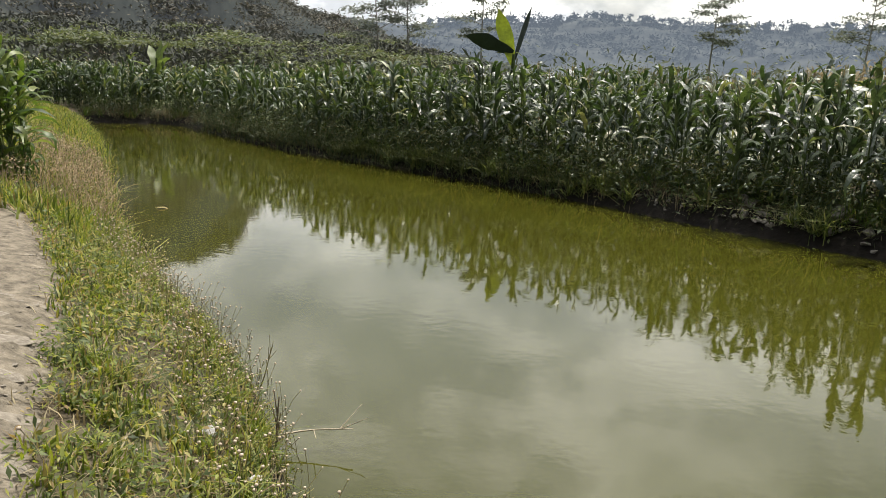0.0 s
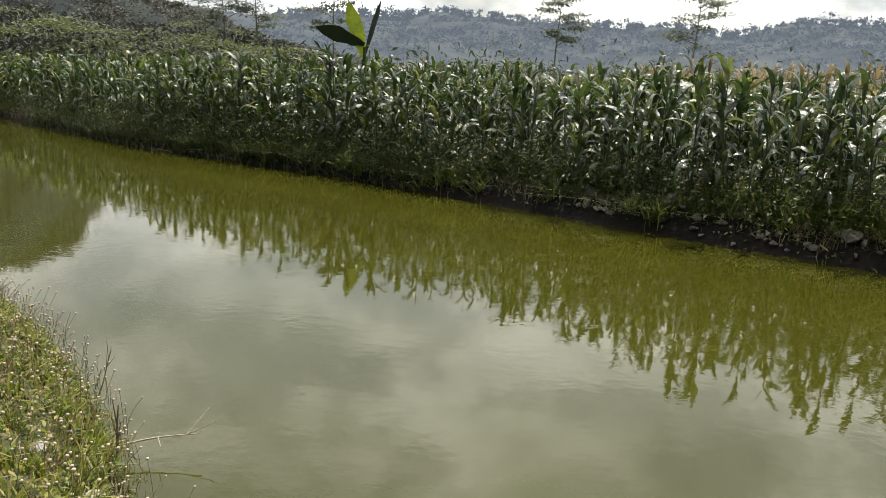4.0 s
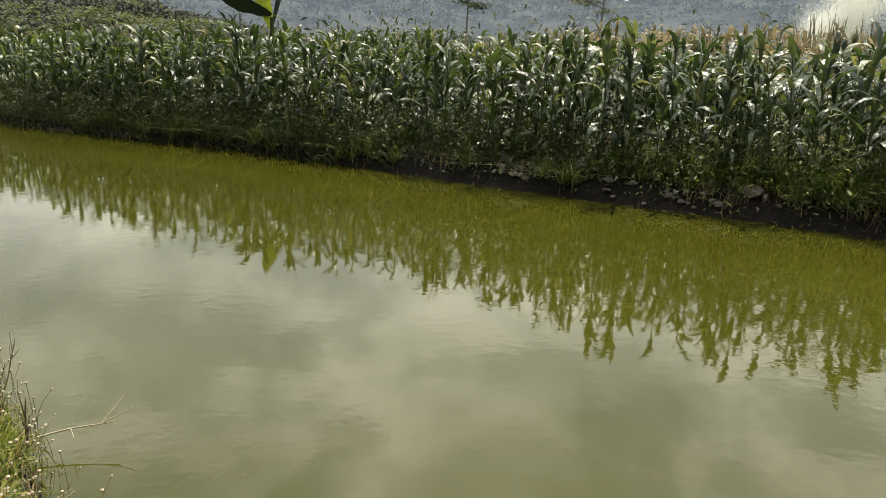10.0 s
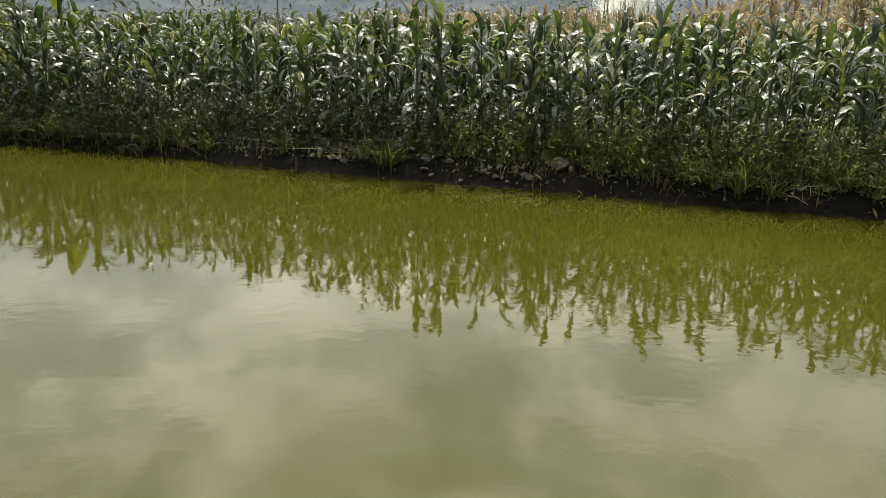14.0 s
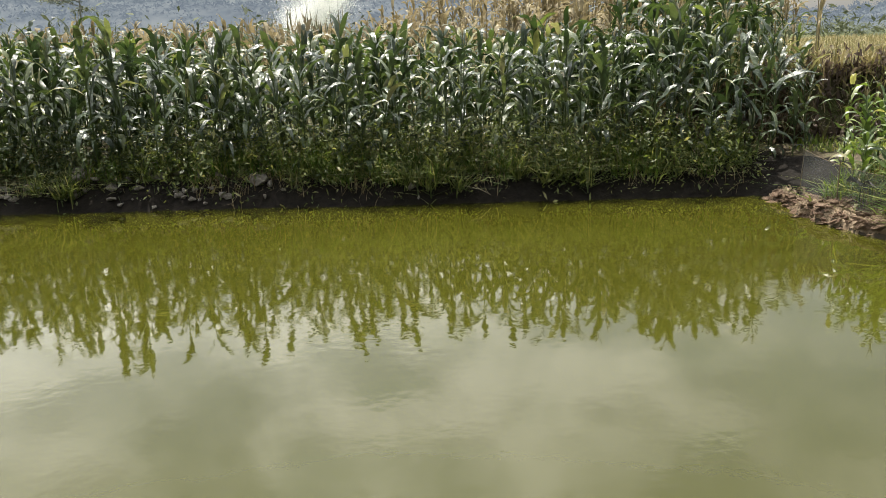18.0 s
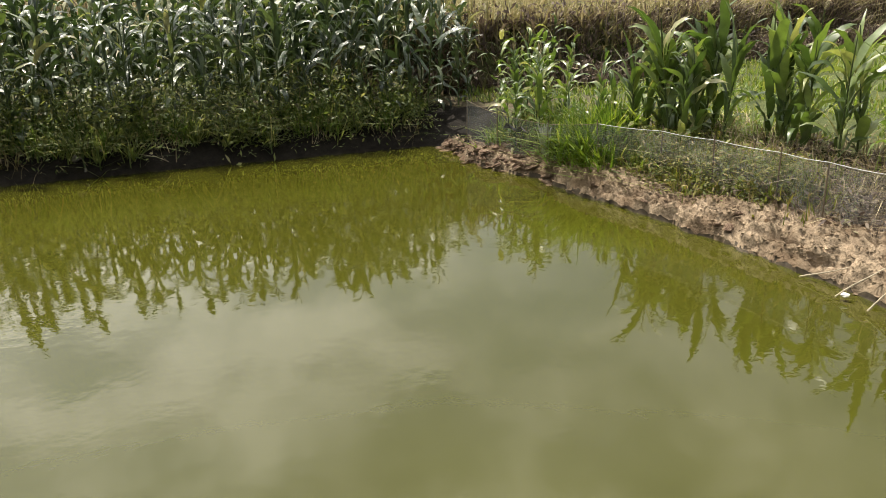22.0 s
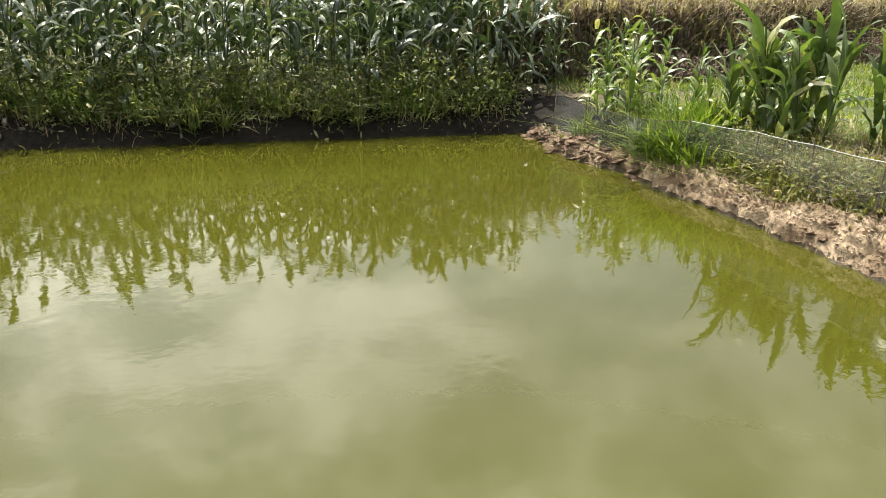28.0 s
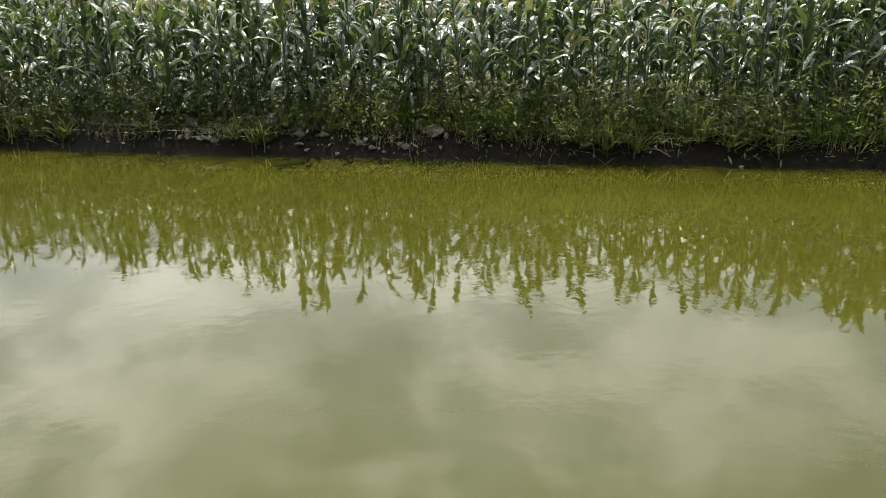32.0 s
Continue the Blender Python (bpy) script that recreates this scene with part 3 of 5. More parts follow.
def blades(rng, p, z, tall, width=0.008, lean=0.5, spread=0.35):
    """Grass blades at places p: narrow, bent, pointed; tall is the least and the most height."""
    n = len(p)
    h = rng.uniform(*tall, n)
    az = rng.rand(n) * 6.28
    out = np.abs(rng.randn(n)) * lean
    d = np.stack([np.cos(az), np.sin(az)], 1)
    w = np.stack([-d[:, 1], d[:, 0]], 1) * (width * rng.uniform(0.6, 1.3, n))[:, None]
    v = np.zeros((n, 6, 3))
    for k, (u, f) in enumerate(((0, 1.0), (0.55, 0.9), (1.0, 0.12))):
        c = p + d * (out * h * u ** 1.8)[:, None]
        zz = z + h * (u - 0.25 * np.minimum(out, 1.5) * u ** 2)
        v[:, 2 * k, :2], v[:, 2 * k, 2] = c - w * f, zz
        v[:, 2 * k + 1, :2], v[:, 2 * k + 1, 2] = c + w * f, zz
    i = np.arange(n)[:, None] * 6
    f = np.concatenate([i + [0, 1, 3, 2], i + [2, 3, 5, 4]])
    return v.reshape(-1, 3), f


def leaflets(rng, c, size, flat=0.5):
    """Small pointed leaves, each a bent lozenge, centred on the points c."""
    n = len(c)
    az, el = rng.rand(n) * 6.28, rng.randn(n) * flat
    ln = rng.uniform(*size, n)
    a = np.stack([np.cos(az) * np.cos(el), np.sin(az) * np.cos(el), np.sin(el)], 1) * ln[:, None]
    ro = rng.randn(n) * flat
    b = np.stack([-np.sin(az) * np.cos(ro), np.cos(az) * np.cos(ro), np.sin(ro)], 1) * (ln * rng.uniform(0.28, 0.45, n))[:, None]
    sag = np.zeros((n, 3))
    sag[:, 2] = -0.18 * ln
    v = np.stack([c - a * 0.5, c - b * 0.5 + sag * 0.2, c + a * 0.5 + sag, c + b * 0.5 + sag * 0.2], 1)
    i = np.arange(n)[:, None] * 4
    return v.reshape(-1, 3), i + [0, 1, 2, 3]


def stuff(name, label, category, pieces, mat):
    v, f = joined(pieces)
    return tagged(new(name, mesh_of(name, v, f, mat)), label, category, kind="stuff")


# ---- the far bank: weeds, grass, rocks, driftwood ----


def far_bank():
    rng = np.random.RandomState(21)
    # low weeds in clumps, denser and higher towards the corn
    seeds = scattered(rng, 1250, FAR, 0, 34, 0.13, 1.35, 0.9)
    far_seeds = scattered(rng, 600, FAR, 30, FAR_LEN, 0.2, 1.3, 0.8)
    pts = []
    for p, n, r in ((seeds, 48, 0.15), (far_seeds, 34, 0.28)):
        q = np.repeat(p, n, 0) + rng.randn(len(p) * n, 2) * r
        hh = np.repeat(rng.uniform(0.15, 0.85, len(p)), n) * rng.rand(len(p) * n) ** 0.7
        pts.append(np.c_[q, height(q) + 0.02 + hh])
    c = np.concatenate(pts)
    c = c[~in_pond(c[:, :2]) | (c[:, 2] > 0.12)]
    stony = (c[:, 0] > -2.6) & (c[:, 0] < 4.6) & (side_distance(c[:, :2], FAR)[0] < 0.5) & (rng.rand(len(c)) < 0.85)
    c = c[~stony]
    big = scattered(rng, 300, FAR, 0, 28, 0.2, 1.1)
    q = np.repeat(big, 40, 0) + rng.randn(len(big) * 40, 2) * 0.16
    tall = np.c_[q, height(q) + rng.rand(len(q)) * np.repeat(rng.uniform(0.35, 0.85, len(big)), 40)]
    west, west_tall = c[:, 0] < 2.0 + rng.randn(len(c)), tall[:, 0] < 2.0
    stuff("bank_weeds", "olive-green leafy weeds along the foot of the corn", "weeds", [leaflets(rng, c[~west], (0.05, 0.11)), leaflets(rng, tall[~west_tall], (0.07, 0.15), 0.7)], M_WEED)
    stuff("dark_weeds", "weeds along the foot of the corn, darkened for its shade", "weeds", [leaflets(rng, c[west], (0.06, 0.13)), leaflets(rng, tall[west_tall], (0.07, 0.15), 0.7)], M_SHADED_GREEN)
    g = scattered(rng, 150, FAR, 1.2, 34, 0.06, 0.5, 0.8)
    g = g[(wavy(g, 1.6, 5) > -0.45) & ((g[:, 0] > 4.6) | (g[:, 0] < -2.6) | (rng.rand(len(g)) < 0.2))]
    q = np.repeat(g, 46, 0) + rng.randn(len(g) * 46, 2) * 0.055
    w = scattered(rng, 300, FAR, 17, 40, 0.1, 0.5)
    w = np.repeat(w, 30, 0) + rng.randn(len(w) * 30, 2) * 0.13
    stuff("trailing_grass", "green grass trailing down the bank, darkened for shade", "grass", [blades(rng, w, height(w) + 0.03, (0.15, 0.4), 0.012, 1.6)], M_SHADED_GREEN)
    q = q[(q[:, 0] > -12) & (q[:, 0] < 10.0)]
    stuff("overhanging_grass", "olive-green grass drooping from the bank towards the water", "grass", [blades(rng, q, height(q) + 0.02, (0.25, 0.55), 0.011, 1.7)], M_WEED)
    g = scattered(rng, 330, FAR, 0, FAR_LEN, 0.3, 1.0)
    g = g[(g[:, 0] > 3.0) | (rng.rand(len(g)) < 0.25)]
    g = g[(g[:, 0] > 4.6) | (g[:, 0] < -2.6) | (side_distance(g, FAR)[0] > 0.45)]
    q = np.repeat(g, 46, 0) + rng.randn(len(g) * 46, 2) * 0.07
    stuff("bank_grass", "long green grass hanging over the water's edge", "grass", [blades(rng, q, height(q), (0.2, 0.55), 0.008, 1.25)], M_GRASS)
    d = np.concatenate([scattered(rng, 160, FAR, 0, FAR_LEN, 0.1, 0.8), scattered(rng, 300, FAR, 26, FAR_LEN, 0.15, 1.0)])
    q = np.repeat(d, 14, 0) + rng.randn(len(d) * 14, 2) * 0.12
    stuff("bank_straw", "dry straw-coloured stems among the weeds", "dry grass", [blades(rng, q, height(q), (0.1, 0.4), 0.005, 1.4)], M_DRY)


far_bank()


def lump(seed, squash=0.6, levels=2, rough=0.3, mat=None, name="rock"):
    """A rough broken stone or clod about 1 m across."""
    bm = bmesh.new()
    bmesh.ops.create_icosphere(bm, subdivisions=levels, radius=0.5)
    off = Vector((seed * 3.1, seed * 1.7, seed * 0.9))
    for v in bm.verts:
        n = v.co.normalized()
        r = 1 + rough * noise.noise(n * 1.6 + off) + rough * 0.6 * noise.noise(n * 3.8 + off)
        q = Vector((round(n.x * 2.2) / 2.2, round(n.y * 2.2) / 2.2, round(n.z * 2.2) / 2.2))
        v.co = n.lerp(q, 0.35) * 0.5 * r
        v.co.z *= squash
    return bm_mesh(name, bm, mat or M_ROCK, False)


def shard(seed, squash=0.6, corners=13, mat=None, name="rock", worn=0.025):
    """An angular broken stone or clod about 1 m across, its edges a little worn."""
    rng = np.random.RandomState(seed)
    bm = bmesh.new()
    for d in rng.randn(corners, 3):
        bm.verts.new(Vector(d / np.linalg.norm(d) * rng.uniform(0.38, 0.56) * [1, 0.85, squash]))
    out = bmesh.ops.convex_hull(bm, input=list(bm.verts))
    bmesh.ops.delete(bm, geom=[g for g in out["geom_interior"] if isinstance(g, bmesh.types.BMVert)], context="VERTS")
    if worn:
        bmesh.ops.bevel(bm, geom=list(bm.edges), offset=worn, segments=1, affect="EDGES")
    return bm_mesh(name, bm, mat or M_ROCK, False)


ROCKS = [shard(k, 0.5 + 0.1 * (k % 3)) for k in range(8)]


def rock(x, y, size, k, turn, tilt=0.0, z=None, label="grey weathered rock lying on the muddy bank"):
    ob = new("rock", ROCKS[k % len(ROCKS)])
    zz = ground_at(x, y) if z is None else z
    ob.matrix_world = pose(x, y, zz + size * 0.12, tilt, tilt * 0.6, turn) @ Matrix.Diagonal((size * 0.95, size * 0.75, size * 0.95, 1))
    tagged(ob, label, "rock", "rocks on the far bank")


def far_rocks():
    rng = np.random.RandomState(5)
    main = [(-2.3, 17.4, 0.34, 8), (-0.13, 15.65, 0.46, 24), (-0.2, 15.3, 0.36, 0), (0.14, 15.2, 0.34, 10), (0.56, 14.9, 0.36, 0), (1.26, 14.7, 0.5, 20), (1.5, 14.55, 0.3, 0), (2.44, 14.0, 0.36, 0), (2.75, 13.95, 0.32, 0), (3.03, 13.75, 0.4, 12),
            (3.3, 13.5, 0.3, 0), (3.84, 13.02, 0.5, 14), (5.54, 12.3, 0.4, 0), (5.1, 12.35, 0.3, 0), (-3.9, 18.2, 0.3, 0), (1.95, 14.2, 0.3, 0), (6.3, 11.4, 0.24, 0)]
    for n, (x, y, s, tilt) in enumerate(main):
        pale = n in (1, 5, 11)
        rock(x, y, s * (1.15 if pale else 0.95), n, rng.rand() * 360, tilt, None, "pale grey flat rock leaning on the muddy bank" if pale else "grey weathered rock lying on the muddy bank")
    for n in range(56):
        p = scattered(rng, 1, FAR, 7.5 if n > 12 else 5.0, 16 if n > 12 else 20, 0.02, 0.36)[0]
        rock(p[0], p[1], rng.uniform(0.08, 0.26), n + 3, rng.rand() * 360, rng.rand() * 15, None, "small muddy stone at the water's edge")


far_rocks()


def stick(rng, name, label, at, length, turn, rise, thick=0.008, twigs=3, mat=None):
    """A dead branch with side twigs."""
    root = thing(name, label, "branch", at=at, turn=turn)
    u = np.linspace(0, 1, 7)
    path = np.stack([u * length * math.cos(rise), 0.04 * length * np.sin(u * 5 + rng.rand() * 6), u * length * math.sin(rise)], 1)
    part("stem", mesh_of("stem", *tube(path, np.linspace(thick, thick * 0.4, 7), 6), mat or M_TWIG), root)
    for k in range(twigs):
        b = path[rng.randint(2, 6)]
        a, e, ln = rng.uniform(-1.4, 1.4), rise + rng.uniform(-0.5, 0.7), length * rng.uniform(0.2, 0.5)
        w = np.stack([b[0] + u * ln * math.cos(e) * math.cos(a), b[1] + u * ln * math.cos(e) * math.sin(a), b[2] + u * ln * math.sin(e)], 1)
        part("twig", mesh_of("twig", *tube(w, np.linspace(thick * 0.55, thick * 0.25, 7), 5), mat or M_TWIG), root)
    return root


M_TWIG = rough_surface("dead_wood", (0.1, 0.075, 0.05), (0.24, 0.19, 0.13), 20, 0.85, 0.4, 0.01)
M_PALE_TWIG = rough_surface("bleached_wood", (0.3, 0.25, 0.18), (0.5, 0.43, 0.32), 20, 0.85, 0.4, 0.01)


def driftwood():
    rng = np.random.RandomState(31)
    for k in range(5):
        stick(rng, "dead_branch", "bleached dead branch stranded on the muddy bank", (9.24 + 0.11 * k, 9.83 - 0.05 * k, 0.2 + 0.03 * k), rng.uniform(0.5, 0.9), rng.uniform(-60, 20), rng.uniform(-0.1, 0.25), 0.014, 3, M_PALE_TWIG)
    stick(rng, "dead_branch", "thin dead twig dipping into the water", (7.04, 10.79, 0.05), 0.55, 200, 0.5, 0.008, 2, M_PALE_TWIG)
    stick(rng, "dead_branch", "thin dead branch leaning over the water", (-27.79, 32.22, 0.05), 1.4, -40, 0.6, 0.03, 1, M_PALE_TWIG)


driftwood()

# ---- the right bank: clay, net fence, grass, corn ----
RIGHT_LEN = sum(math.dist(a, b) for a, b in zip(RIGHT, RIGHT[1:]))


def clay_bank():
    """The crumbling clay edge: a finely broken sheet with loose clods on it."""
    rng = np.random.RandomState(41)
    ss, oo = np.arange(RIGHT_LEN - 13.5, RIGHT_LEN - 0.15, 0.021), np.concatenate([np.arange(-0.12, 0.6, 0.019), np.arange(0.6, 1.25, 0.035)])
    spots = [along_line(RIGHT, s) for s in ss]
    p = np.array([(x + ty * o, y - tx * o) for x, y, tx, ty in spots for o in oo])
    o = np.tile(oo, len(ss))
    run = np.repeat(ss, len(oo))
    low = np.interp(RIGHT_LEN - run, [0, 1.0, 2.6, 3.4], [0.5, 0.62, 0.72, 1.0])
    base = np.interp(o, [-0.12, 0.0, 0.03, 0.1, 0.3, 0.6, 1.0, 1.25], [-0.1, -0.02, 0.12, 0.2, 0.28, 0.35, 0.4, 0.4]) * low
    base = base + (height(p) - 0.03 - base) * np.clip((o - 0.85) / 0.35, 0, 1)
    v = []
    for (x, y), z, off, s in zip(p, base, o, run):
        wob = 0.35 * noise.noise(Vector((s * 1.7, off * 3.0, 4.0)))
        slab = noise.noise(Vector((s * 0.9 + wob, off * 3.0 + wob, 7.0))) + 0.6 * noise.noise(Vector((s * 2.9, off * 6.5 + wob, 3.0)))
        # layers along the bank, broken by cracks and crumbled finely
        layer = 1 - 2 * abs(noise.noise(Vector((s * 1.5 + wob, off * 11.0 + s * 0.35, 6.0)))) + 0.6 * (1 - 2 * abs(noise.noise(Vector((s * 4.0, off * 19.0 + wob, 2.0)))))
        fine = noise.noise(Vector((s * 11.0, off * 17.0, 9.0))) + 0.8 * noise.noise(Vector((s * 21.0, off * 30.0, 5.0)))
        split = max(0.0, 1 - abs(noise.noise(Vector((s * 1.2 + wob, off * 8.0 - s * 0.4, 12.0)))) / 0.1) + 0.8 * max(0.0, 1 - abs(noise.noise(Vector((s * 3.6 + wob, off * 7.0, 15.0)))) / 0.1)
        k = min(max((off + 0.05) / 0.1, 0), 1) * min(max((1.25 - off) / 0.3, 0), 1)
        push = noise.noise(Vector((s * 1.3, 0.3, 0))) * 0.14 + noise.noise(Vector((s * 5.0, 0.7, off))) * 0.08 + 0.03 * layer
        v.append((x - 0.9 * push, y + 0.3 * push, z + k * (0.07 * slab + 0.05 * (layer - 0.7) + 0.03 * fine - 0.055 * split)))
    n = len(oo)
    i = (np.arange(len(ss) - 1)[:, None] * n + np.arange(n - 1)[None]).ravel()
    bank = tagged(new("mud_bank", mesh_of("mud_bank", v, np.stack([i, i + n, i + n + 1, i + 1], 1), M_CLAY, True)), "crumbling pale brown clay edge of the pond", "bank", kind="structure")
    v = np.array(v)
    bank.data.materials.append(M_WETCLAY)
    quads = np.stack([i, i + n, i + n + 1, i + 1], 1)
    wet = v[quads].mean(1)[:, 2] < 0.03 + 0.03 * wavy(p[quads].mean(1), 4.0)
    bank.data.polygons.foreach_set("material_index", wet.astype(int))
    shapes = [lump(20 + k, 0.6 + 0.1 * (k % 3), 2, 0.45, M_RUBBLE, "clod") for k in range(8)]
    share = clod_share(o)
    rubble = share * np.where(RIGHT_LEN - run < 3.4, 22.0, 0.6)
    rubble = rubble / rubble.sum()
    for k in range(300):
        c = v[rng.choice(len(v), p=rubble)]
        size = rng.uniform(0.05, 0.1) * (1.7 if rng.rand() < 0.25 else 1.0)
        ob = part("clod", shapes[k % 8], bank)
        ob.matrix_world = pose(c[0], c[1], c[2] + size * 0.02, rng.randn() * 18, rng.randn() * 18, rng.rand() * 360) @ Matrix.Diagonal((size * rng.uniform(1.0, 1.6), size, size * rng.uniform(0.5, 0.9), 1))
    # the crumbs between the clods, past counting
    forms = []
    for k in range(6):
        me = shard(40 + k, 0.6, 9, M_CLAY, "crumb", 0.0)
        me.calc_loop_triangles()
        forms.append((np.array([w.co[:] for w in me.vertices]), np.array([t.vertices[:] for t in me.loop_triangles])))
        bpy.data.meshes.remove(me)
    some = []
    for c in v[rng.choice(len(v), 9000, p=share)]:
        w, f = forms[rng.randint(6)]
        size = 0.014 + 0.048 * rng.rand() ** 3
        some.append((turned(w * [size * rng.uniform(1, 1.7), size, size * rng.uniform(0.5, 1.0)], rng.rand() * 6.28, c + [0, 0, size * 0.12], 1.0, rng.randn(2) * 0.3), f))
    cv, cf = joined(some)
    tagged(new("clay_crumbs", mesh_of("clay_crumbs", cv, cf, M_CLAY, False)), "small dry clay crumbs strewn over the bank", "clay", kind="stuff")


def clod_share(o):
    w = np.where((o > -0.06) & (o < 1.0), np.where(o < 0.12, 1.6, np.where(o < 0.45, 1.0, 0.2)), 0.0)
    return w / w.sum()


NET = [(10.35, 7.6, 0.84), (9.95, 6.75, 0.74), (9.72, 5.75, 0.7), (9.45, 4.83, 0.82), (9.14, 3.85, 0.86), (8.8, 3.1, 0.88), (8.43, 2.31, 0.89), (8.19, 1.81, 0.89), (7.94, 1.17, 0.88), (7.45, 0.1, 0.88), (6.8, -1.2, 0.88)]


def net_fence():
    rng = np.random.RandomState(43)
    root = thing("net_fence", "low sagging fishing-net fence with a white top cord on thin stakes", "fence")

    def cell(tr, bsdf):
        bsdf.inputs["Base Color"].default_value = (0.22, 0.23, 0.225, 1)
        bsdf.inputs["Roughness"].default_value = 0.6
        co = tr.nodes.new("ShaderNodeTexCoord").outputs["UV"]
        wv = []
        for d in ("X", "Y"):
            w = wire(tr, "ShaderNodeTexWave", {"Scale": 14.0, "Distortion": 1.5, "Detail": 1.0}, Vector=co)
            w.bands_direction = d
            wv.append(w.outputs["Fac"])
        top = tr.nodes.new("ShaderNodeMath")
        top.operation = "MAXIMUM"
        tr.links.new(wv[0], top.inputs[0])
        tr.links.new(wv[1], top.inputs[1])
        a = ramp(tr, top.outputs[0], [(0.4, (0.08, 0.08, 0.08)), (0.97, (0.4, 0.4, 0.4))])
        clear = tr.nodes.new("ShaderNodeBsdfTransparent")
        mx = tr.nodes.new("ShaderNodeMixShader")
        tr.links.new(a, mx.inputs[0])
        tr.links.new(clear.outputs[0], mx.inputs[1])
        tr.links.new(bsdf.outputs[0], mx.inputs[2])
        tr.links.new(mx.outputs[0], tr.nodes["Material Output"].inputs["Surface"])

    m_net = material("fish_net", cell)
    m_cord = rough_surface("white_cord", (0.4, 0.4, 0.37), (0.6, 0.6, 0.57), 30, 0.7, 0.2, 0.002)
    for n, (a, b) in enumerate(zip(NET, NET[1:])):
        u = np.linspace(0, 1, 13)
        a, b = np.array(a), np.array(b)
        top = a + (b - a) * u[:, None]
        top[:, 2] -= 0.012 * np.sin(u * np.pi)
        rows = []
        for k in range(5):
            q = top.copy()
            gz = height(q[:, :2])
            q[:, 2] = top[:, 2] + (gz + 0.02 - top[:, 2]) * k / 4
            q[:, 0] += 0.04 * np.sin(u * 9 + n) * k / 4
            rows.append(q)
        v = np.concatenate(rows)
        i = (np.arange(4)[:, None] * 13 + np.arange(12)[None]).ravel()
        f = np.stack([i, i + 1, i + 14, i + 13], 1)
        me = mesh_of("net_panel", v, f, m_net)
        uv = me.uv_layers.new(name="UVMap")
        run = np.tile(u * np.linalg.norm(b - a), 5)
        val = np.stack([run[f.ravel()], v[f.ravel(), 2]], 1)
        uv.data.foreach_set("uv", val.ravel())
        panel = part("net_panel", me, root, "fine grey netting")
        cord = top + [0, 0, 0.004]
        part("cord", mesh_of("cord", *tube(cord, np.full(13, 0.0045), 5), m_cord if n > 2 else M_TWIG), panel, "white cord" if n > 2 else "dull brown cord")
    for x, y, z in NET:
        g = ground_at(x, y)
        h = z - g + 0.06
        path = np.array([(x, y, g - 0.1), (x + 0.01, y, g + h * 0.5), (x + rng.randn() * 0.015, y + rng.randn() * 0.015, g + h)])
        part("stake", mesh_of("stake", *tube(path, (0.01, 0.009, 0.008), 6), M_TWIG), root, "thin wooden stake")

    # the loose end of the net, gathered round a stake at the water
    m_fold = leafy("net_fold", [(0.0, (0.4, 0.4, 0.38)), (1.0, (0.62, 0.61, 0.58))], 0.6, 0.5, tint=(1.0, 1.0, 1.0))
    bunch = []
    for k in range(9):
        v, f = strip(0.5, 0.09, radians(84 + rng.randn() * 5), radians(rng.uniform(-12, 12)), 6, 0.3, rng.uniform(-1, 1), 0.5, 0.5, 1.5, 0.5, k)
        bunch.append((turned(v, rng.rand() * 6.28, (9.8 + rng.randn() * 0.035, 5.8 + rng.randn() * 0.035, 0.2)), f))
    part("gathered_net", mesh_of("gathered_net", *joined(bunch), m_fold), root, "whitish folds of gathered netting")


net_fence()


def shore_scraps():
    """A dark rag by the net and dry stalks leaning over the clay."""
    rng = np.random.RandomState(47)
    n = 9
    u = np.linspace(0, 1, n)
    X, Y = np.meshgrid(u * 0.6, u * 0.34)
    Z = 0.12 + 0.16 * Y / 0.34 + 0.05 * np.sin(X * 17) * np.cos(Y * 19) + 0.02 * np.sin(X * 41)
    i = (np.arange(n - 1)[:, None] * n + np.arange(n - 1)[None]).ravel()
    ob = new("rag", mesh_of("rag", np.stack([X.ravel(), Y.ravel(), Z.ravel()], 1), np.stack([i, i + 1, i + n + 1, i + n], 1), rough_surface("rag", (0.035, 0.032, 0.034), (0.12, 0.11, 0.11), 16, 0.9, 0.5, 0.01)))
    ob.matrix_world = pose(10.05, 6.0, ground_at(10.2, 6.2) - 0.02, 0, 0, 62)
    tagged(ob, "dark grey crumpled rag lying by the net", "rag")
    for x, y, ln, turn, rise in ((6.98, 1.38, 0.55, -52, 0.62), (6.82, 1.12, 0.5, -48, 0.7), (7.3, 1.75, 0.4, -75, 0.35)):
        stick(rng, "dry_stalk", "pale dry stalk leaning on the clay edge", (x, y, 0.03), ln, turn, rise, 0.008, 1, M_PALE_TWIG)
    ob = new("paper_scrap", lump(81, 0.5, 2, 0.4, M_WHITE, "paper_scrap"))
    ob.matrix_world = pose(7.02, 1.32, 0.05) @ Matrix.Scale(0.07, 4)
    tagged(ob, "small white scrap at the water's edge", "litter")


M_WHITE = rough_surface("white_scrap", (0.55, 0.54, 0.5), (0.75, 0.74, 0.7), 30, 0.7, 0.3, 0.004)
shore_scraps()


def shore_z(q):
    """The ground between the clay and the net."""
    return height(q) + 0.1 * np.clip((1.15 - side_distance(q, RIGHT)[0]) / 0.3, 0, 1)


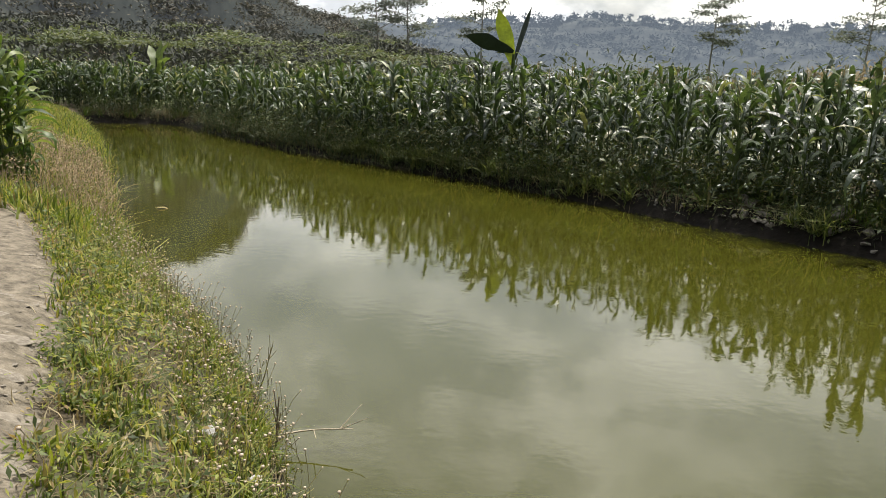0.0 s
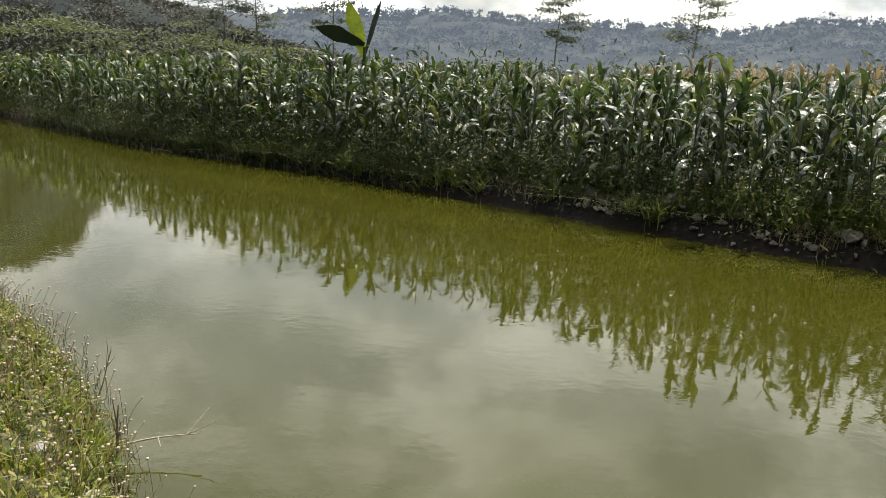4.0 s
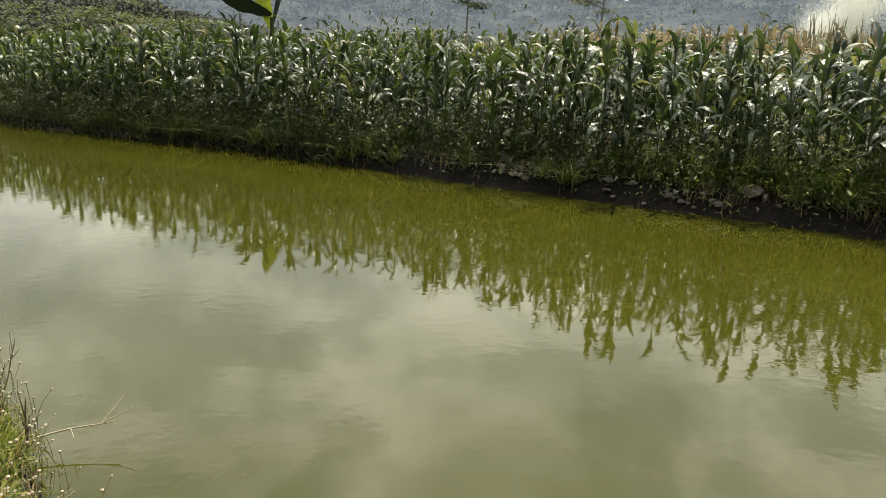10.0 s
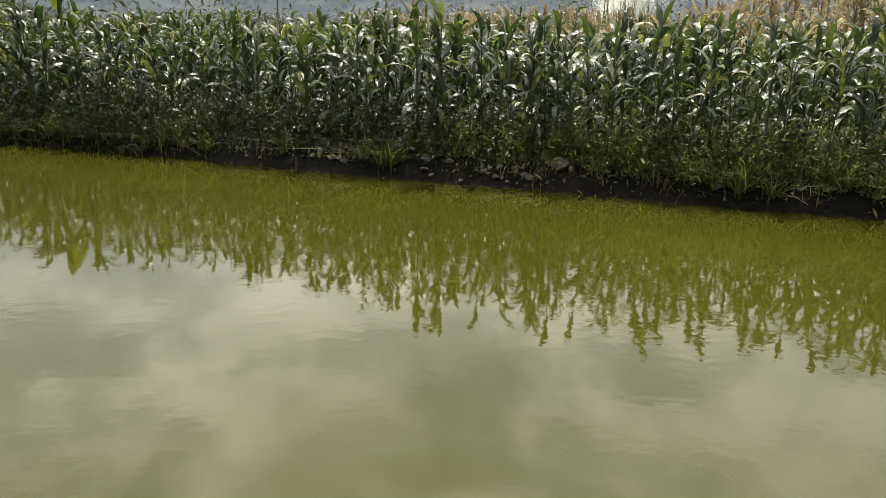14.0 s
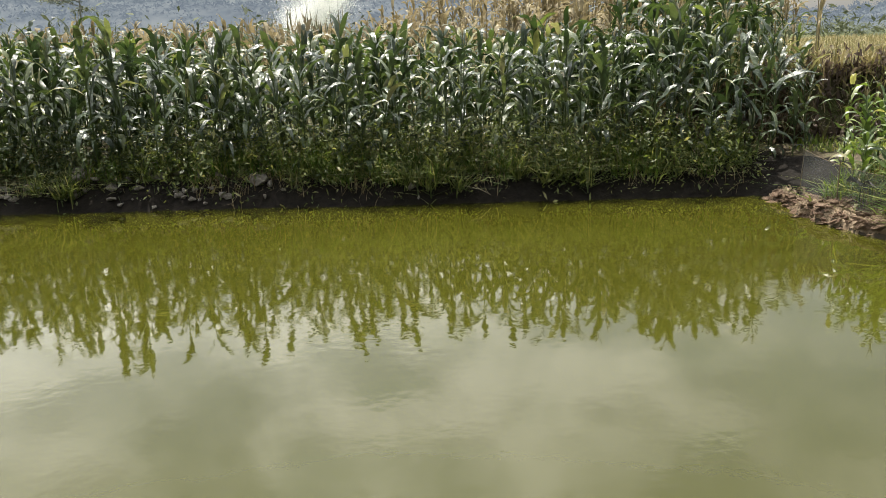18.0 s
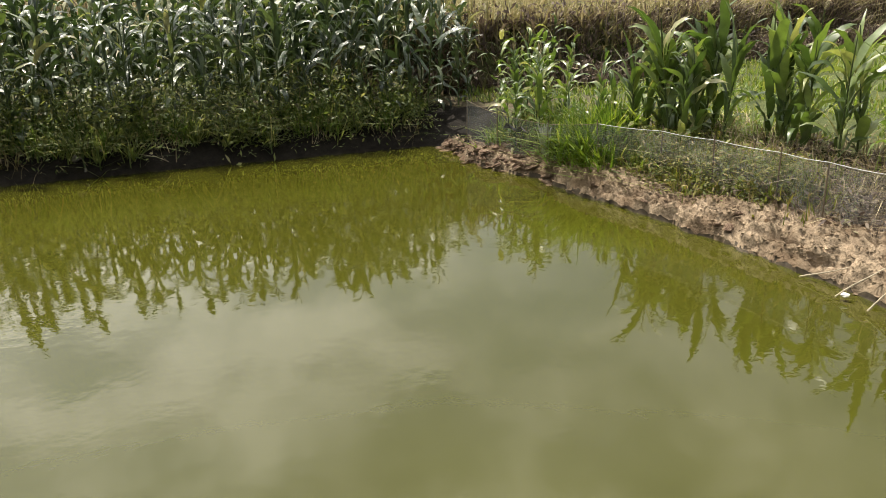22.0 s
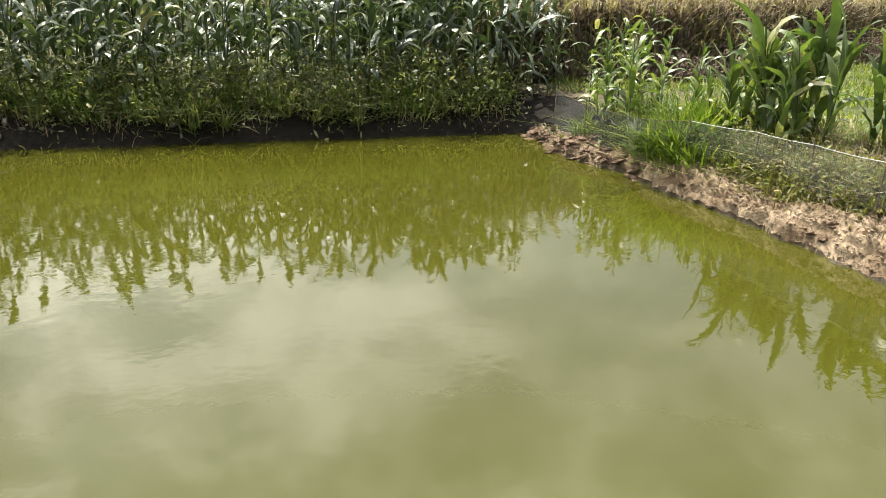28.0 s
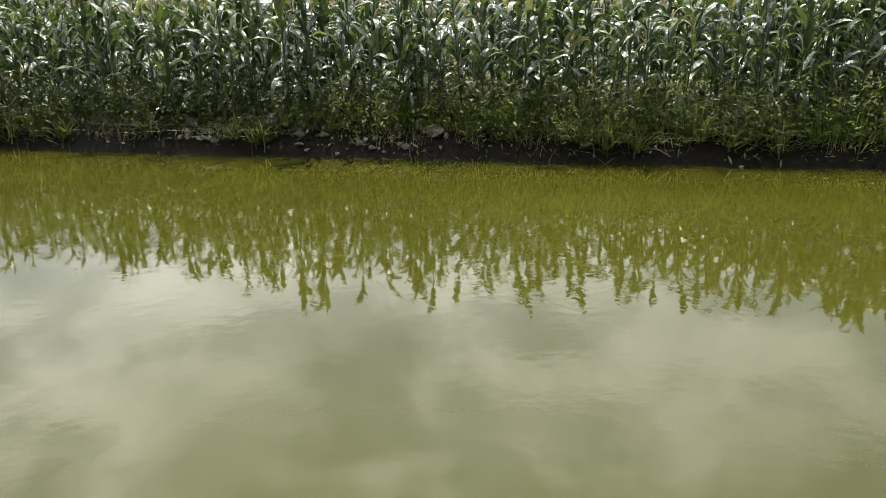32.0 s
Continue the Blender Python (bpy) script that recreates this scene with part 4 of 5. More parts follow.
def right_side():
    rng = np.random.RandomState(51)
    # clumps of long grass by the net
    for x, y, n, hi, r in [(9.64, 5.12, 300, 0.69, 0.24), (9.35, 4.69, 200, 0.56, 0.19), (9.92, 5.46, 240, 0.64, 0.24), (10.04, 4.95, 340, 0.8, 0.36), (9.82, 5.2, 300, 0.78, 0.34), (10.29, 6.94, 140, 0.44, 0.22), (10.58, 5.96, 200, 0.51, 0.34), (9.39, 4.12, 120, 0.38, 0.21)]:
        q = np.array([x, y]) + rng.randn(n, 2) * r * 0.5
        me = mesh_of("grass_clump", *blades(rng, q, height(q), (hi * 0.45, hi * 1.05), 0.014, 1.15), M_LUSH)
        tagged(new("grass_clump", me), "bright green clump of long arching grass by the net", "grass", "grass clumps by the net")
    # low weeds between the clay and the net
    p = scattered(rng, 330, RIGHT, RIGHT_LEN - 6.5, RIGHT_LEN - 2.6, 0.4, 1.15)
    q = np.repeat(p, 34, 0) + rng.randn(len(p) * 34, 2) * 0.12
    c = np.c_[q, shore_z(q) + 0.02 + 0.34 * rng.rand(len(q)) * np.repeat(rng.uniform(0.2, 1.0, len(p)) ** 1.5, 34)]
    stuff("shore_weeds", "low olive-green weeds between the clay and the net", "weeds", [leaflets(rng, c, (0.04, 0.09))], M_SHOREWEED)
    p = scattered(rng, 170, RIGHT, RIGHT_LEN - 6.9, RIGHT_LEN - 1.5, 0.38, 1.3)
    q = np.repeat(p, 22, 0) + rng.randn(len(p) * 22, 2) * 0.11
    stuff("shore_grass", "short olive grass and yellowing blades along the net", "grass", [blades(rng, q, shore_z(q), (0.08, 0.32), 0.007, 1.0)], M_SHOREWEED)
    p = scattered(rng, 420, RIGHT, RIGHT_LEN - 12, RIGHT_LEN - 5.2, 0.5, 1.9)
    q = np.repeat(p, 26, 0) + rng.randn(len(p) * 26, 2) * 0.14
    stuff("leaf_litter", "brown dead leaves and stalks lying along the net", "litter", [leaflets(rng, np.c_[q, shore_z(q) + 0.015 + 0.14 * rng.rand(len(q)) ** 2], (0.04, 0.11), 0.5)], M_BRUSH)
    p = scattered(rng, 210, RIGHT, RIGHT_LEN - 11, RIGHT_LEN - 4, 0.6, 2.2)
    q = np.repeat(p, 16, 0) + rng.randn(len(p) * 16, 2) * 0.14
    stuff("shore_straw", "dry straw and dead stems beside the net", "dry grass", [blades(rng, q, shore_z(q), (0.1, 0.35), 0.006, 1.8)], M_DRY)
    # the green meadow behind
    q = np.stack([rng.uniform(8, 27, 70000), rng.uniform(-6, 9, 70000)], 1)
    q = q[np.random.RandomState(3).rand(len(q)) < np.clip(1.6 - (q[:, 0] - 8.5) / 18, 0.25, 1)]
    dr, _ = side_distance(q, RIGHT)
    q = q[(dr > 1.35) & ~in_pond(q) & (wavy(q, 1.1) + 0.8 * wavy(q, 2.9, 4) > -0.15)]
    stuff("meadow_grass", "short yellow-green meadow grass behind the net", "grass", [blades(rng, q, height(q), (0.05, 0.2), 0.012, 0.8)], M_MEADOW)
    q = np.stack([rng.uniform(11, 58, 26000), rng.uniform(2, 40, 26000)], 1)
    brow = np.interp(q[:, 0], BROW_X, BROW_Y)
    top = q[q[:, 1] > brow + 0.9]
    stuff("terrace_grass", "dry golden grass on the raised terrace", "dry grass", [blades(rng, top, height(top), (0.1, 0.5), 0.02, 0.9)], M_TERRACE)
    x = rng.uniform(10.8, 32, 9500)
    q = np.stack([x, np.interp(x, BROW_X, BROW_Y) + rng.uniform(-0.6, 1.0, 9500)], 1)
    stuff("terrace_brush", "dark withered brush hanging on the terrace step", "brush", [blades(rng, q, height(q) - 0.1, (0.15, 0.6), 0.03, 1.2), leaflets(rng, np.c_[q, height(q) + 0.5 * rng.rand(9500)], (0.08, 0.2), 0.8)], M_BRUSH)
    x = rng.uniform(10.8, 32, 4500)
    q = np.stack([x, np.interp(x, BROW_X, BROW_Y) + rng.uniform(0.2, 1.8, 4500)], 1)
    stuff("brow_grass", "golden dry grass hanging over the terrace edge", "dry grass", [blades(rng, q, height(q), (0.2, 0.7), 0.018, 1.3)], M_TERRACE)


M_LUSH = leafy("lush_grass", [(0.0, (0.065, 0.115, 0.018)), (0.5, (0.14, 0.21, 0.032)), (0.9, (0.25, 0.3, 0.06)), (1.0, (0.42, 0.37, 0.16))], 0.5, 0.4)
M_MEADOW = leafy("meadow_grass", [(0.0, (0.1, 0.155, 0.03)), (0.5, (0.19, 0.25, 0.055)), (0.85, (0.27, 0.29, 0.085)), (1.0, (0.4, 0.34, 0.18))], 0.6, 0.35)
M_TERRACE = leafy("terrace_grass", [(0.0, (0.17, 0.17, 0.065)), (0.5, (0.3, 0.26, 0.13)), (1.0, (0.46, 0.39, 0.24))], 0.8, 0.3, tint=(1.25, 1.2, 1.05))
M_SHOREWEED = leafy("shore_weed", [(0.0, (0.075, 0.1, 0.022)), (0.6, (0.17, 0.185, 0.042)), (0.9, (0.28, 0.24, 0.075)), (1.0, (0.26, 0.18, 0.1))], 0.6, 0.3)
M_BRUSH = leafy("brush", [(0.0, (0.075, 0.055, 0.048)), (0.5, (0.16, 0.118, 0.1)), (0.85, (0.24, 0.19, 0.14)), (1.0, (0.2, 0.22, 0.09))], 0.8, 0.2, tint=(1.25, 1.2, 1.05))
right_side()

# bearings of the gaps between the clumps of young corn
GAPS = [(71.4, 73.0), (79.4, 80.2)]
RIGHT_CORN = [(10, 6.04, 0.68), (10.18, 6.2, 0.61), (10.51, 4.48, 0.90), (10.3, 4.28, 0.96), (10.03, 4.08, 0.90), (10.21, 3.79, 1.02), (10.52, 3.91, 0.92), (10.16, 4.67, 0.78), (10.1, 3.45, 0.88), (9.84, 3.66, 0.81), (10.25, 3.34, 0.92), (10.06, 2.9, 0.95), (10.25, 2.73, 0.90), (10.61, 2.61, 0.92), (9.89, 2.6, 0.86), (9.69, 2.41, 0.78), (9.44, 1.97, 0.84), (9.56, 1.81, 0.89), (9.74, 2.07, 0.78), (9.28, 1.68, 0.74), (9.17, 1.36, 0.90), (9.26, 1.07, 0.95), (9.43, 1.25, 0.86), (9.45, 0.69, 0.86), (9.15, 0.2, 0.85), (10.3, 1.5, 0.86), (10.18, 5.3, 0.53), (10.3, 4.98, 0.57), (10.04, 5.55, 0.41), (10.42, 6.7, 0.62), (10.56, 6.44, 0.57), (10.93, 6.85, 0.65), (11.12, 6.26, 0.53), (10.61, 6.03, 0.49), (10.95, 5.61, 0.49), (10.01, 6.46, 0.50), (10.96, 7.36, 0.66)]
for n in range(15):
    x, y, sc = RIGHT_CORN[2 + n % 12]
    RIGHT_CORN.append((x + 0.22 * math.cos(n * 2.3), y + 0.24 * math.sin(n * 1.9), sc * (0.8 + 0.05 * (n % 4))))
RIGHT_CORN = [c for c in RIGHT_CORN if not any(lo < math.degrees(math.atan2(c[0], c[1])) < hi for lo, hi in GAPS)]
NORTH = [c for c in RIGHT_CORN if c[1] > 5.3]
RIGHT_CORN = [c for c in RIGHT_CORN if c[1] <= 5.3]
corn_plants(RIGHT_CORN, 61, "corn behind the net", "bright green young corn plant standing in the meadow", 0.25, YOUNG, M_YOUNG)
SLIM = [(10.3 + 0.19 * n + 0.12 * math.sin(n * 4), 6.55 + 0.2 * math.cos(n * 3) + 0.07 * n, 0.48 + 0.05 * (n % 4)) for n in range(8)] + NORTH
corn_plants(SLIM, 62, "corn behind the net", "slender yellow-green corn plant at the end of the rows", 0.6, None, M_YOUNG)
corn_plants([c for c in FRONT if c[0] > 0.8], 17, "front rows of corn", "green corn plant with arching glossy leaves on the bank")
corn_plants([c for c in FRONT if c[0] <= 0.8], 18, "front rows of corn", "darker green corn plant with drooping leaves on the bank", 0.35, None, M_CORN_WEST)


def dry_field():
    """Ripe, bleached corn and tall grass behind the green rows."""
    rng = np.random.RandomState(71)
    spots = []
    for k in range(480):
        s, o = rng.uniform(-4, 17), rng.uniform(5.8, 15)
        x, y = bank_spot(max(s, 0.01), o)
        if s < 0:
            x, y = x - s * 0.9, y + s * 0.43
        spots.append((x, y, rng.uniform(0.85, 1.1)))
    leaf = []
    zz = height(np.array([(a, b) for a, b, _ in spots]))
    for (x, y, sc), z in zip(spots, zz):
        st, lv, ts = CORN[rng.randint(len(CORN))]
        for v, f in lv[5:]:
            leaf.append((turned(v * [0.8, 0.8, 1], rng.rand() * 6.28, (x, y, z), sc), f))
        leaf.append((turned(st[0], 0, (x, y, z), sc), st[1]))
    stuff("dry_corn", "bleached straw-coloured ripe corn behind the green rows", "corn", leaf, M_RIPE)
    p = scattered(rng, 4200, FAR, 13, FAR_LEN, 9, 34)
    stuff("tall_grass", "tall pale green reeds and grass in the field", "grass", [blades(rng, p, height(p), (1.2, 2.9), 0.035, 0.3)], M_REED)


M_RIPE = leafy("ripe_corn", [(0.0, (0.19, 0.16, 0.095)), (0.6, (0.32, 0.265, 0.165)), (1.0, (0.46, 0.4, 0.28))], 0.8, 0.3, tint=(1.25, 1.2, 1.05))
M_REED = leafy("reed", [(0.0, (0.08, 0.09, 0.05)), (0.6, (0.14, 0.14, 0.08)), (1.0, (0.26, 0.21, 0.14))], 0.7, 0.3, tint=(1.25, 1.2, 1.05))
dry_field()

# ---- the left bank ----
LEFT_LEN = sum(math.dist(a, b) for a, b in zip(LEFT, LEFT[1:]))


def left_bank():
    rng = np.random.RandomState(81)
    n0 = LEFT_LEN - 16

    def spot(n, s0, s1, o0, o1, power=1.0):
        return scattered(rng, n, LEFT, s0, s1, o0, o1, power)
    # tufts of turf with bare, strawy patches between them
    p = np.concatenate([spot(1250, n0 - 6, LEFT_LEN - 4.8, 0.02, 1.38), spot(420, LEFT_LEN - 4.8, LEFT_LEN, 0.02, 1.4), spot(900, n0 - 6, LEFT_LEN, 4.1, 6.5)])
    p = p[wavy(p, 1.9, 2) + 0.8 * wavy(p, 4.7) > -0.1]
    q = np.repeat(p, 19, 0) + rng.randn(len(p) * 19, 2) * 0.045
    stuff("left_grass", "green and yellowing grass tufts on the near bank", "grass", [blades(rng, q, height(q), (0.04, 0.15), 0.0075, 1.0)], M_BANKGRASS)
    p = spot(85, n0 - 6, LEFT_LEN - 4.8, 0.1, 1.3)
    q = np.repeat(p, 40, 0) + rng.randn(len(p) * 40, 2) * 0.05
    stuff("left_tufts", "taller bright green grass tufts on the near bank", "grass", [blades(rng, q, height(q), (0.1, 0.24), 0.0055, 1.0)], M_BANKGRASS)
    p = spot(1300, 0, n0, 0.0, 2.6)
    q = np.repeat(p, 16, 0) + rng.randn(len(p) * 16, 2) * 0.15
    stuff("far_left_grass", "yellow-green grass along the pond's far side bank", "grass", [blades(rng, q, height(q), (0.1, 0.34), 0.012, 0.9)], M_BANKGRASS)
    p = spot(1500, n0 - 8, LEFT_LEN - 4.8, 0.0, 1.3)
    q = np.repeat(p, 9, 0) + rng.randn(len(p) * 9, 2) * 0.1
    stuff("left_straw", "dry brown grass stems on the near bank", "dry grass", [blades(rng, q, height(q), (0.03, 0.1), 0.0045, 1.5)], M_DRY)
    p = spot(210, LEFT_LEN - 26, LEFT_LEN - 17.5, 0.1, 1.5)
    q = np.repeat(p, 12, 0) + rng.randn(len(p) * 12, 2) * 0.12
    fl = np.repeat(p, 32, 0) + rng.randn(len(p) * 32, 2) * 0.11
    fluff = np.c_[fl, height(fl) + np.repeat(rng.uniform(0.15, 0.55, len(p)), 32) + rng.randn(len(fl)) * 0.06]
    stuff("seed_grass", "reddish dry seed grass with fluffy heads leaning over the bank", "dry grass", [blades(rng, q, height(q), (0.15, 0.5), 0.006, 1.1), leaflets(rng, fluff, (0.02, 0.07), 0.9)], M_SEED)
    # broad low leaves in the turf
    p = spot(1500, n0 - 2, LEFT_LEN - 4.8, 0.05, 1.35)
    q = np.repeat(p, 9, 0) + rng.randn(len(p) * 9, 2) * 0.06
    stuff("left_herbs", "small leafy herbs in the turf of the bank", "weeds", [leaflets(rng, np.c_[q, height(q) + 0.03 + 0.12 * rng.rand(len(q))], (0.03, 0.07))], M_BANKGRASS)
    # thin flower stems with pale heads
    p = np.concatenate([spot(900, n0 - 1, LEFT_LEN - 6.0, -0.12, 0.6, 0.9), spot(40, n0 + 1, LEFT_LEN - 7.0, 0.2, 1.3)])
    g = np.maximum(height(p), 0.02)
    h = rng.uniform(0.12, 0.34, len(p))
    lean = rng.randn(len(p), 2) * 0.08
    stems, heads = [], []
    bm = bmesh.new()
    bmesh.ops.create_icosphere(bm, subdivisions=1, radius=1.0)
    bv = np.array([v.co[:] for v in bm.verts])
    bf = [tuple(v.index for v in f.verts) for f in bm.faces]
    bm.free()
    for (x, y), z, hh, ln in zip(p, g, h, lean):
        u = np.linspace(0, 1, 4)
        path = np.stack([x + ln[0] * u ** 2, y + ln[1] * u ** 2, z + hh * u], 1)
        stems.append(tube(path, np.full(4, 0.0022), 3))
        heads.append((bv * [0.0105, 0.0105, 0.0088] * rng.uniform(0.55, 1.25) + path[-1], np.array(bf)))
    root = thing("wild_flowers", "thin-stemmed wild flowers with small pale round heads", "flowers", kind="stuff")
    part("stems", mesh_of("stems", *joined(stems), M_BRUSHSTEM), root)
    part("heads", mesh_of("heads", *joined(heads), M_HEAD), root)


M_BANKGRASS = leafy("bank_grass_blade", [(0.0, (0.035, 0.055, 0.012)), (0.38, (0.12, 0.16, 0.026)), (0.72, (0.26, 0.28, 0.05)), (0.88, (0.4, 0.34, 0.12)), (1.0, (0.28, 0.18, 0.1))], 0.55, 0.4)
M_SEED = leafy("seed_grass", [(0.0, (0.07, 0.085, 0.025)), (0.2, (0.15, 0.125, 0.055)), (0.5, (0.33, 0.235, 0.155)), (1.0, (0.5, 0.41, 0.28))], 0.8, 0.35, tint=(1.25, 1.2, 1.05))
M_HEAD = rough_surface("flower_head", (0.36, 0.27, 0.19), (0.64, 0.54, 0.42), 60, 0.8, 0.2, 0.002)
M_BRUSHSTEM = rough_surface("flower_stem", (0.16, 0.14, 0.06), (0.28, 0.24, 0.12), 30, 0.8, 0.2, 0.002)
left_bank()


M_SCRAP = rough_surface("scrap", (0.25, 0.24, 0.22), (0.5, 0.48, 0.45), 30, 0.8, 0.4, 0.005)
M_PATHSTONE = rough_surface("path_stone", (0.12, 0.1, 0.078), (0.31, 0.275, 0.22), 9, 0.9, 0.6, 0.01)
PATH_ROCKS = [shard(50 + k, 0.5, 16, M_PATHSTONE, "path_stone") for k in range(5)]


def left_things():
    rng = np.random.RandomState(91)
    x, y = -2.96, 4.53
    stick(rng, "dead_twig", "upright dark dead twig at the water's edge", (x, y, max(ground_at(x, y), 0) - 0.03), 0.42, 20, 1.5, 0.011, 4)
    stick(rng, "dead_twig", "thin bare twig reaching over the water", (-3.00, 4.56, 0.1), 0.55, 25, 0.1, 0.008, 3, M_PALE_TWIG)
    stick(rng, "dead_twig", "leafless weed stalk beside the water", (-3.49, 5.11, 0.15), 0.34, 60, 1.2, 0.006, 5, M_BRUSHSTEM)
    spots = [(-4.28, 3.6, 0.42, 0.27), (-3.44, 2.98, 0.5, 0.25), (-3.08, 2.58, 0.44, 0.25), (-5.14, 4.26, 0.4, 0.28), (-6.02, 4.9, 0.42, 0.3), (-3.86, 3.25, 0.3, 0.2), (-4.69, 3.91, 0.33, 0.22)]
    for k in range(8):
        px, py, tx, ty = along_line(LEFT, LEFT_LEN - rng.uniform(9.5, 17))
        o, sz = rng.uniform(1.9, 3.2), rng.uniform(0.14, 0.34)
        spots.append((px + ty * o, py - tx * o, sz * 1.4, sz))
    for k, (px, py, sx, sy) in enumerate(spots):
        # each lies flush with the slope of the path
        up = Vector((ground_at(px - 0.2, py) - ground_at(px + 0.2, py), ground_at(px, py - 0.2) - ground_at(px, py + 0.2), 0.4)).normalized()
        ob = new("path_stone", PATH_ROCKS[k % 5])
        ob.matrix_world = Matrix.Translation((px, py, ground_at(px, py) - 0.012)) @ Vector((0, 0, 1)).rotation_difference(up).to_matrix().to_4x4() @ pose(0, 0, 0, 0, 0, 35 + 30 * math.sin(k * 2.0)) @ Matrix.Diagonal((sx, sy, 0.11, 1))
        tagged(ob, "flat pale stone set in the trodden path", "stone", "stones in the path")
    q = scattered(rng, 2600, LEFT, LEFT_LEN - 17, LEFT_LEN - 6, 1.3, 3.4)
    me = shard(58, 0.5, 8, M_PATHSTONE, "pebble", 0.0)
    me.calc_loop_triangles()
    form, tris = np.array([w.co[:] for w in me.vertices]), np.array([t.vertices[:] for t in me.loop_triangles])
    bpy.data.meshes.remove(me)
    some = []
    for (px, py), z in zip(q, height(q)):
        sz = 0.012 + 0.06 * rng.rand() ** 4
        some.append((turned(form * [sz * 1.4, sz, sz * 0.7], rng.rand() * 6.28, (px, py, z)), tris))
    tagged(new("path_gravel", mesh_of("path_gravel", *joined(some), M_PATHSTONE, False)), "small stones and crumbs trodden into the path", "gravel", kind="stuff")
    for px, py, sz in [(-3.02, 3.93, 0.1), (-2.6, 3.8, 0.09)]:
        ob = new("paper_scrap", lump(70 + int(sz * 100), 0.35, 2, 0.5, M_SCRAP, "paper_scrap"))
        ob.matrix_world = pose(px, py, ground_at(px, py) + 0.06, 20, 10, 40) @ Matrix.Scale(sz, 4)
        tagged(ob, "crumpled pale scrap of litter in the grass", "litter")


left_things()
corn_plants([(-10.11, 8.7, 0.86), (-10.27, 8.45, 0.87), (-9.95, 8.37, 0.83), (-10.54, 8.72, 0.85), (-10.43, 8.17, 0.83), (-10.77, 8.53, 0.86), (-10.11, 8.04, 0.76), (-11.05, 8.89, 0.83), (-9.88, 8.61, 0.81), (-10.11, 8.41, 0.9), (-10.4, 8.87, 0.84), (-10.62, 8.26, 0.84), (-10.29, 8.97, 0.78), (-11.19, 8.51, 0.83), (-10.03, 8.56, 0.77), (-10.32, 8.64, 0.81), (-10.49, 8.45, 0.76), (-9.93, 8.47, 0.69), (-10.16, 8.27, 0.84), (-10.86, 8.8, 0.79)], 63, "corn on the near bank", "tall bright green corn plant beside the path", 0.9, None, M_PATHCORN)


def floating_leaf():
    v, f = strip(0.22, 0.12, 0.12, 0.5, 5, 0.3)
    ob = new("floating_leaf", mesh_of("floating_leaf", v, f, M_DRY))
    ob.matrix_world = pose(-10.49, 11.88, 0.012, 0, 0, 30)
    tagged(ob, "pale dry leaf floating on the pond", "leaf")


floating_leaf()

# ---- banana, trees, shrubs, smoke ----


def banana(x, y, z, leaves, label):
    """leaves: azimuth, rise, bend, length, width, height of the stem at which it starts, material."""
    root = thing("banana_plant", label, "banana plant", at=(x, y, z))
    path = np.array([(0, 0, 0), (0.02, 0, 1.0), (0, 0.02, 2.0), (0.02, 0, 2.8)])
    part("stem", mesh_of("stem", *tube(path, (0.13, 0.11, 0.08, 0.05), 8), M_STALK), root)
    for az, rise, bend, ln, wd, h0, m, fold, lean, *roll in leaves:
        v, f = strip(ln, wd, radians(rise), radians(bend), 12, fold, 0.0, 0.62, 0.3, 1.6, 0.2, az)
        if roll:
            v = v @ np.array(Matrix.Rotation(radians(roll[0]), 3, Vector((math.cos(radians(rise)), 0, math.sin(radians(rise)))))).T
        part("leaf", mesh_of("leaf", turned(v, radians(az), (0, 0, h0), 1.0, lean), f, m), root)


M_BANANA = leafy("banana_leaf", [(0.0, (0.25, 0.31, 0.035)), (1.0, (0.33, 0.38, 0.05))], 0.4, 0.45, "object", 0.5, (1.2, 1.25, 0.7))
M_BANANA_DULL = leafy("banana_leaf_dull", [(0.0, (0.1, 0.14, 0.05)), (1.0, (0.16, 0.2, 0.08))], 0.5, 0.3, "object", 0.4)
M_BANANA_DARK = leafy("banana_leaf_dark", [(0.0, (0.02, 0.033, 0.022)), (1.0, (0.03, 0.045, 0.028))], 0.5, 0.04, "object")
banana(BANANA[0], BANANA[1], ground_at(*BANANA), [(113, 84, 6, 1.75, 0.5, 2.45, M_BANANA, 0.12, (-0.26, -0.11)), (100, 80, 4, 1.9, 0.17, 2.45, M_BANANA_DARK, 0.7, (0.24, 0.1)), (203, 20, 14, 1.6, 0.5, 2.85, M_BANANA_DARK, 0.15, (0, 0), 62),
       (60, 60, 70, 0.9, 0.3, 2.0, M_BANANA_DARK, 0.3, (0, 0)), (-60, 55, 85, 0.9, 0.3, 1.9, M_BANANA_DARK, 0.3, (0, 0))],
       "banana plant with one bright upright leaf above the corn")
banana(-30.0, 34.1, 0.5, [(20, 75, 20, 1.9, 0.5, 1.9, M_BANANA_DULL, 0.2, (0, 0)), (150, 68, 30, 1.9, 0.5, 1.9, M_BANANA_DULL, 0.2, (0, 0)), (-20, 50, 50, 1.8, 0.45, 1.9, M_BANANA_DULL, 0.3, (0, 0)), (200, 45, 55, 1.7, 0.45, 1.9, M_BANANA_DULL, 0.3, (0, 0)), (80, 80, 10, 1.9, 0.4, 1.9, M_BANANA_DULL, 0.2, (0, 0))],
       "small banana plant behind the corn at the pond's end")

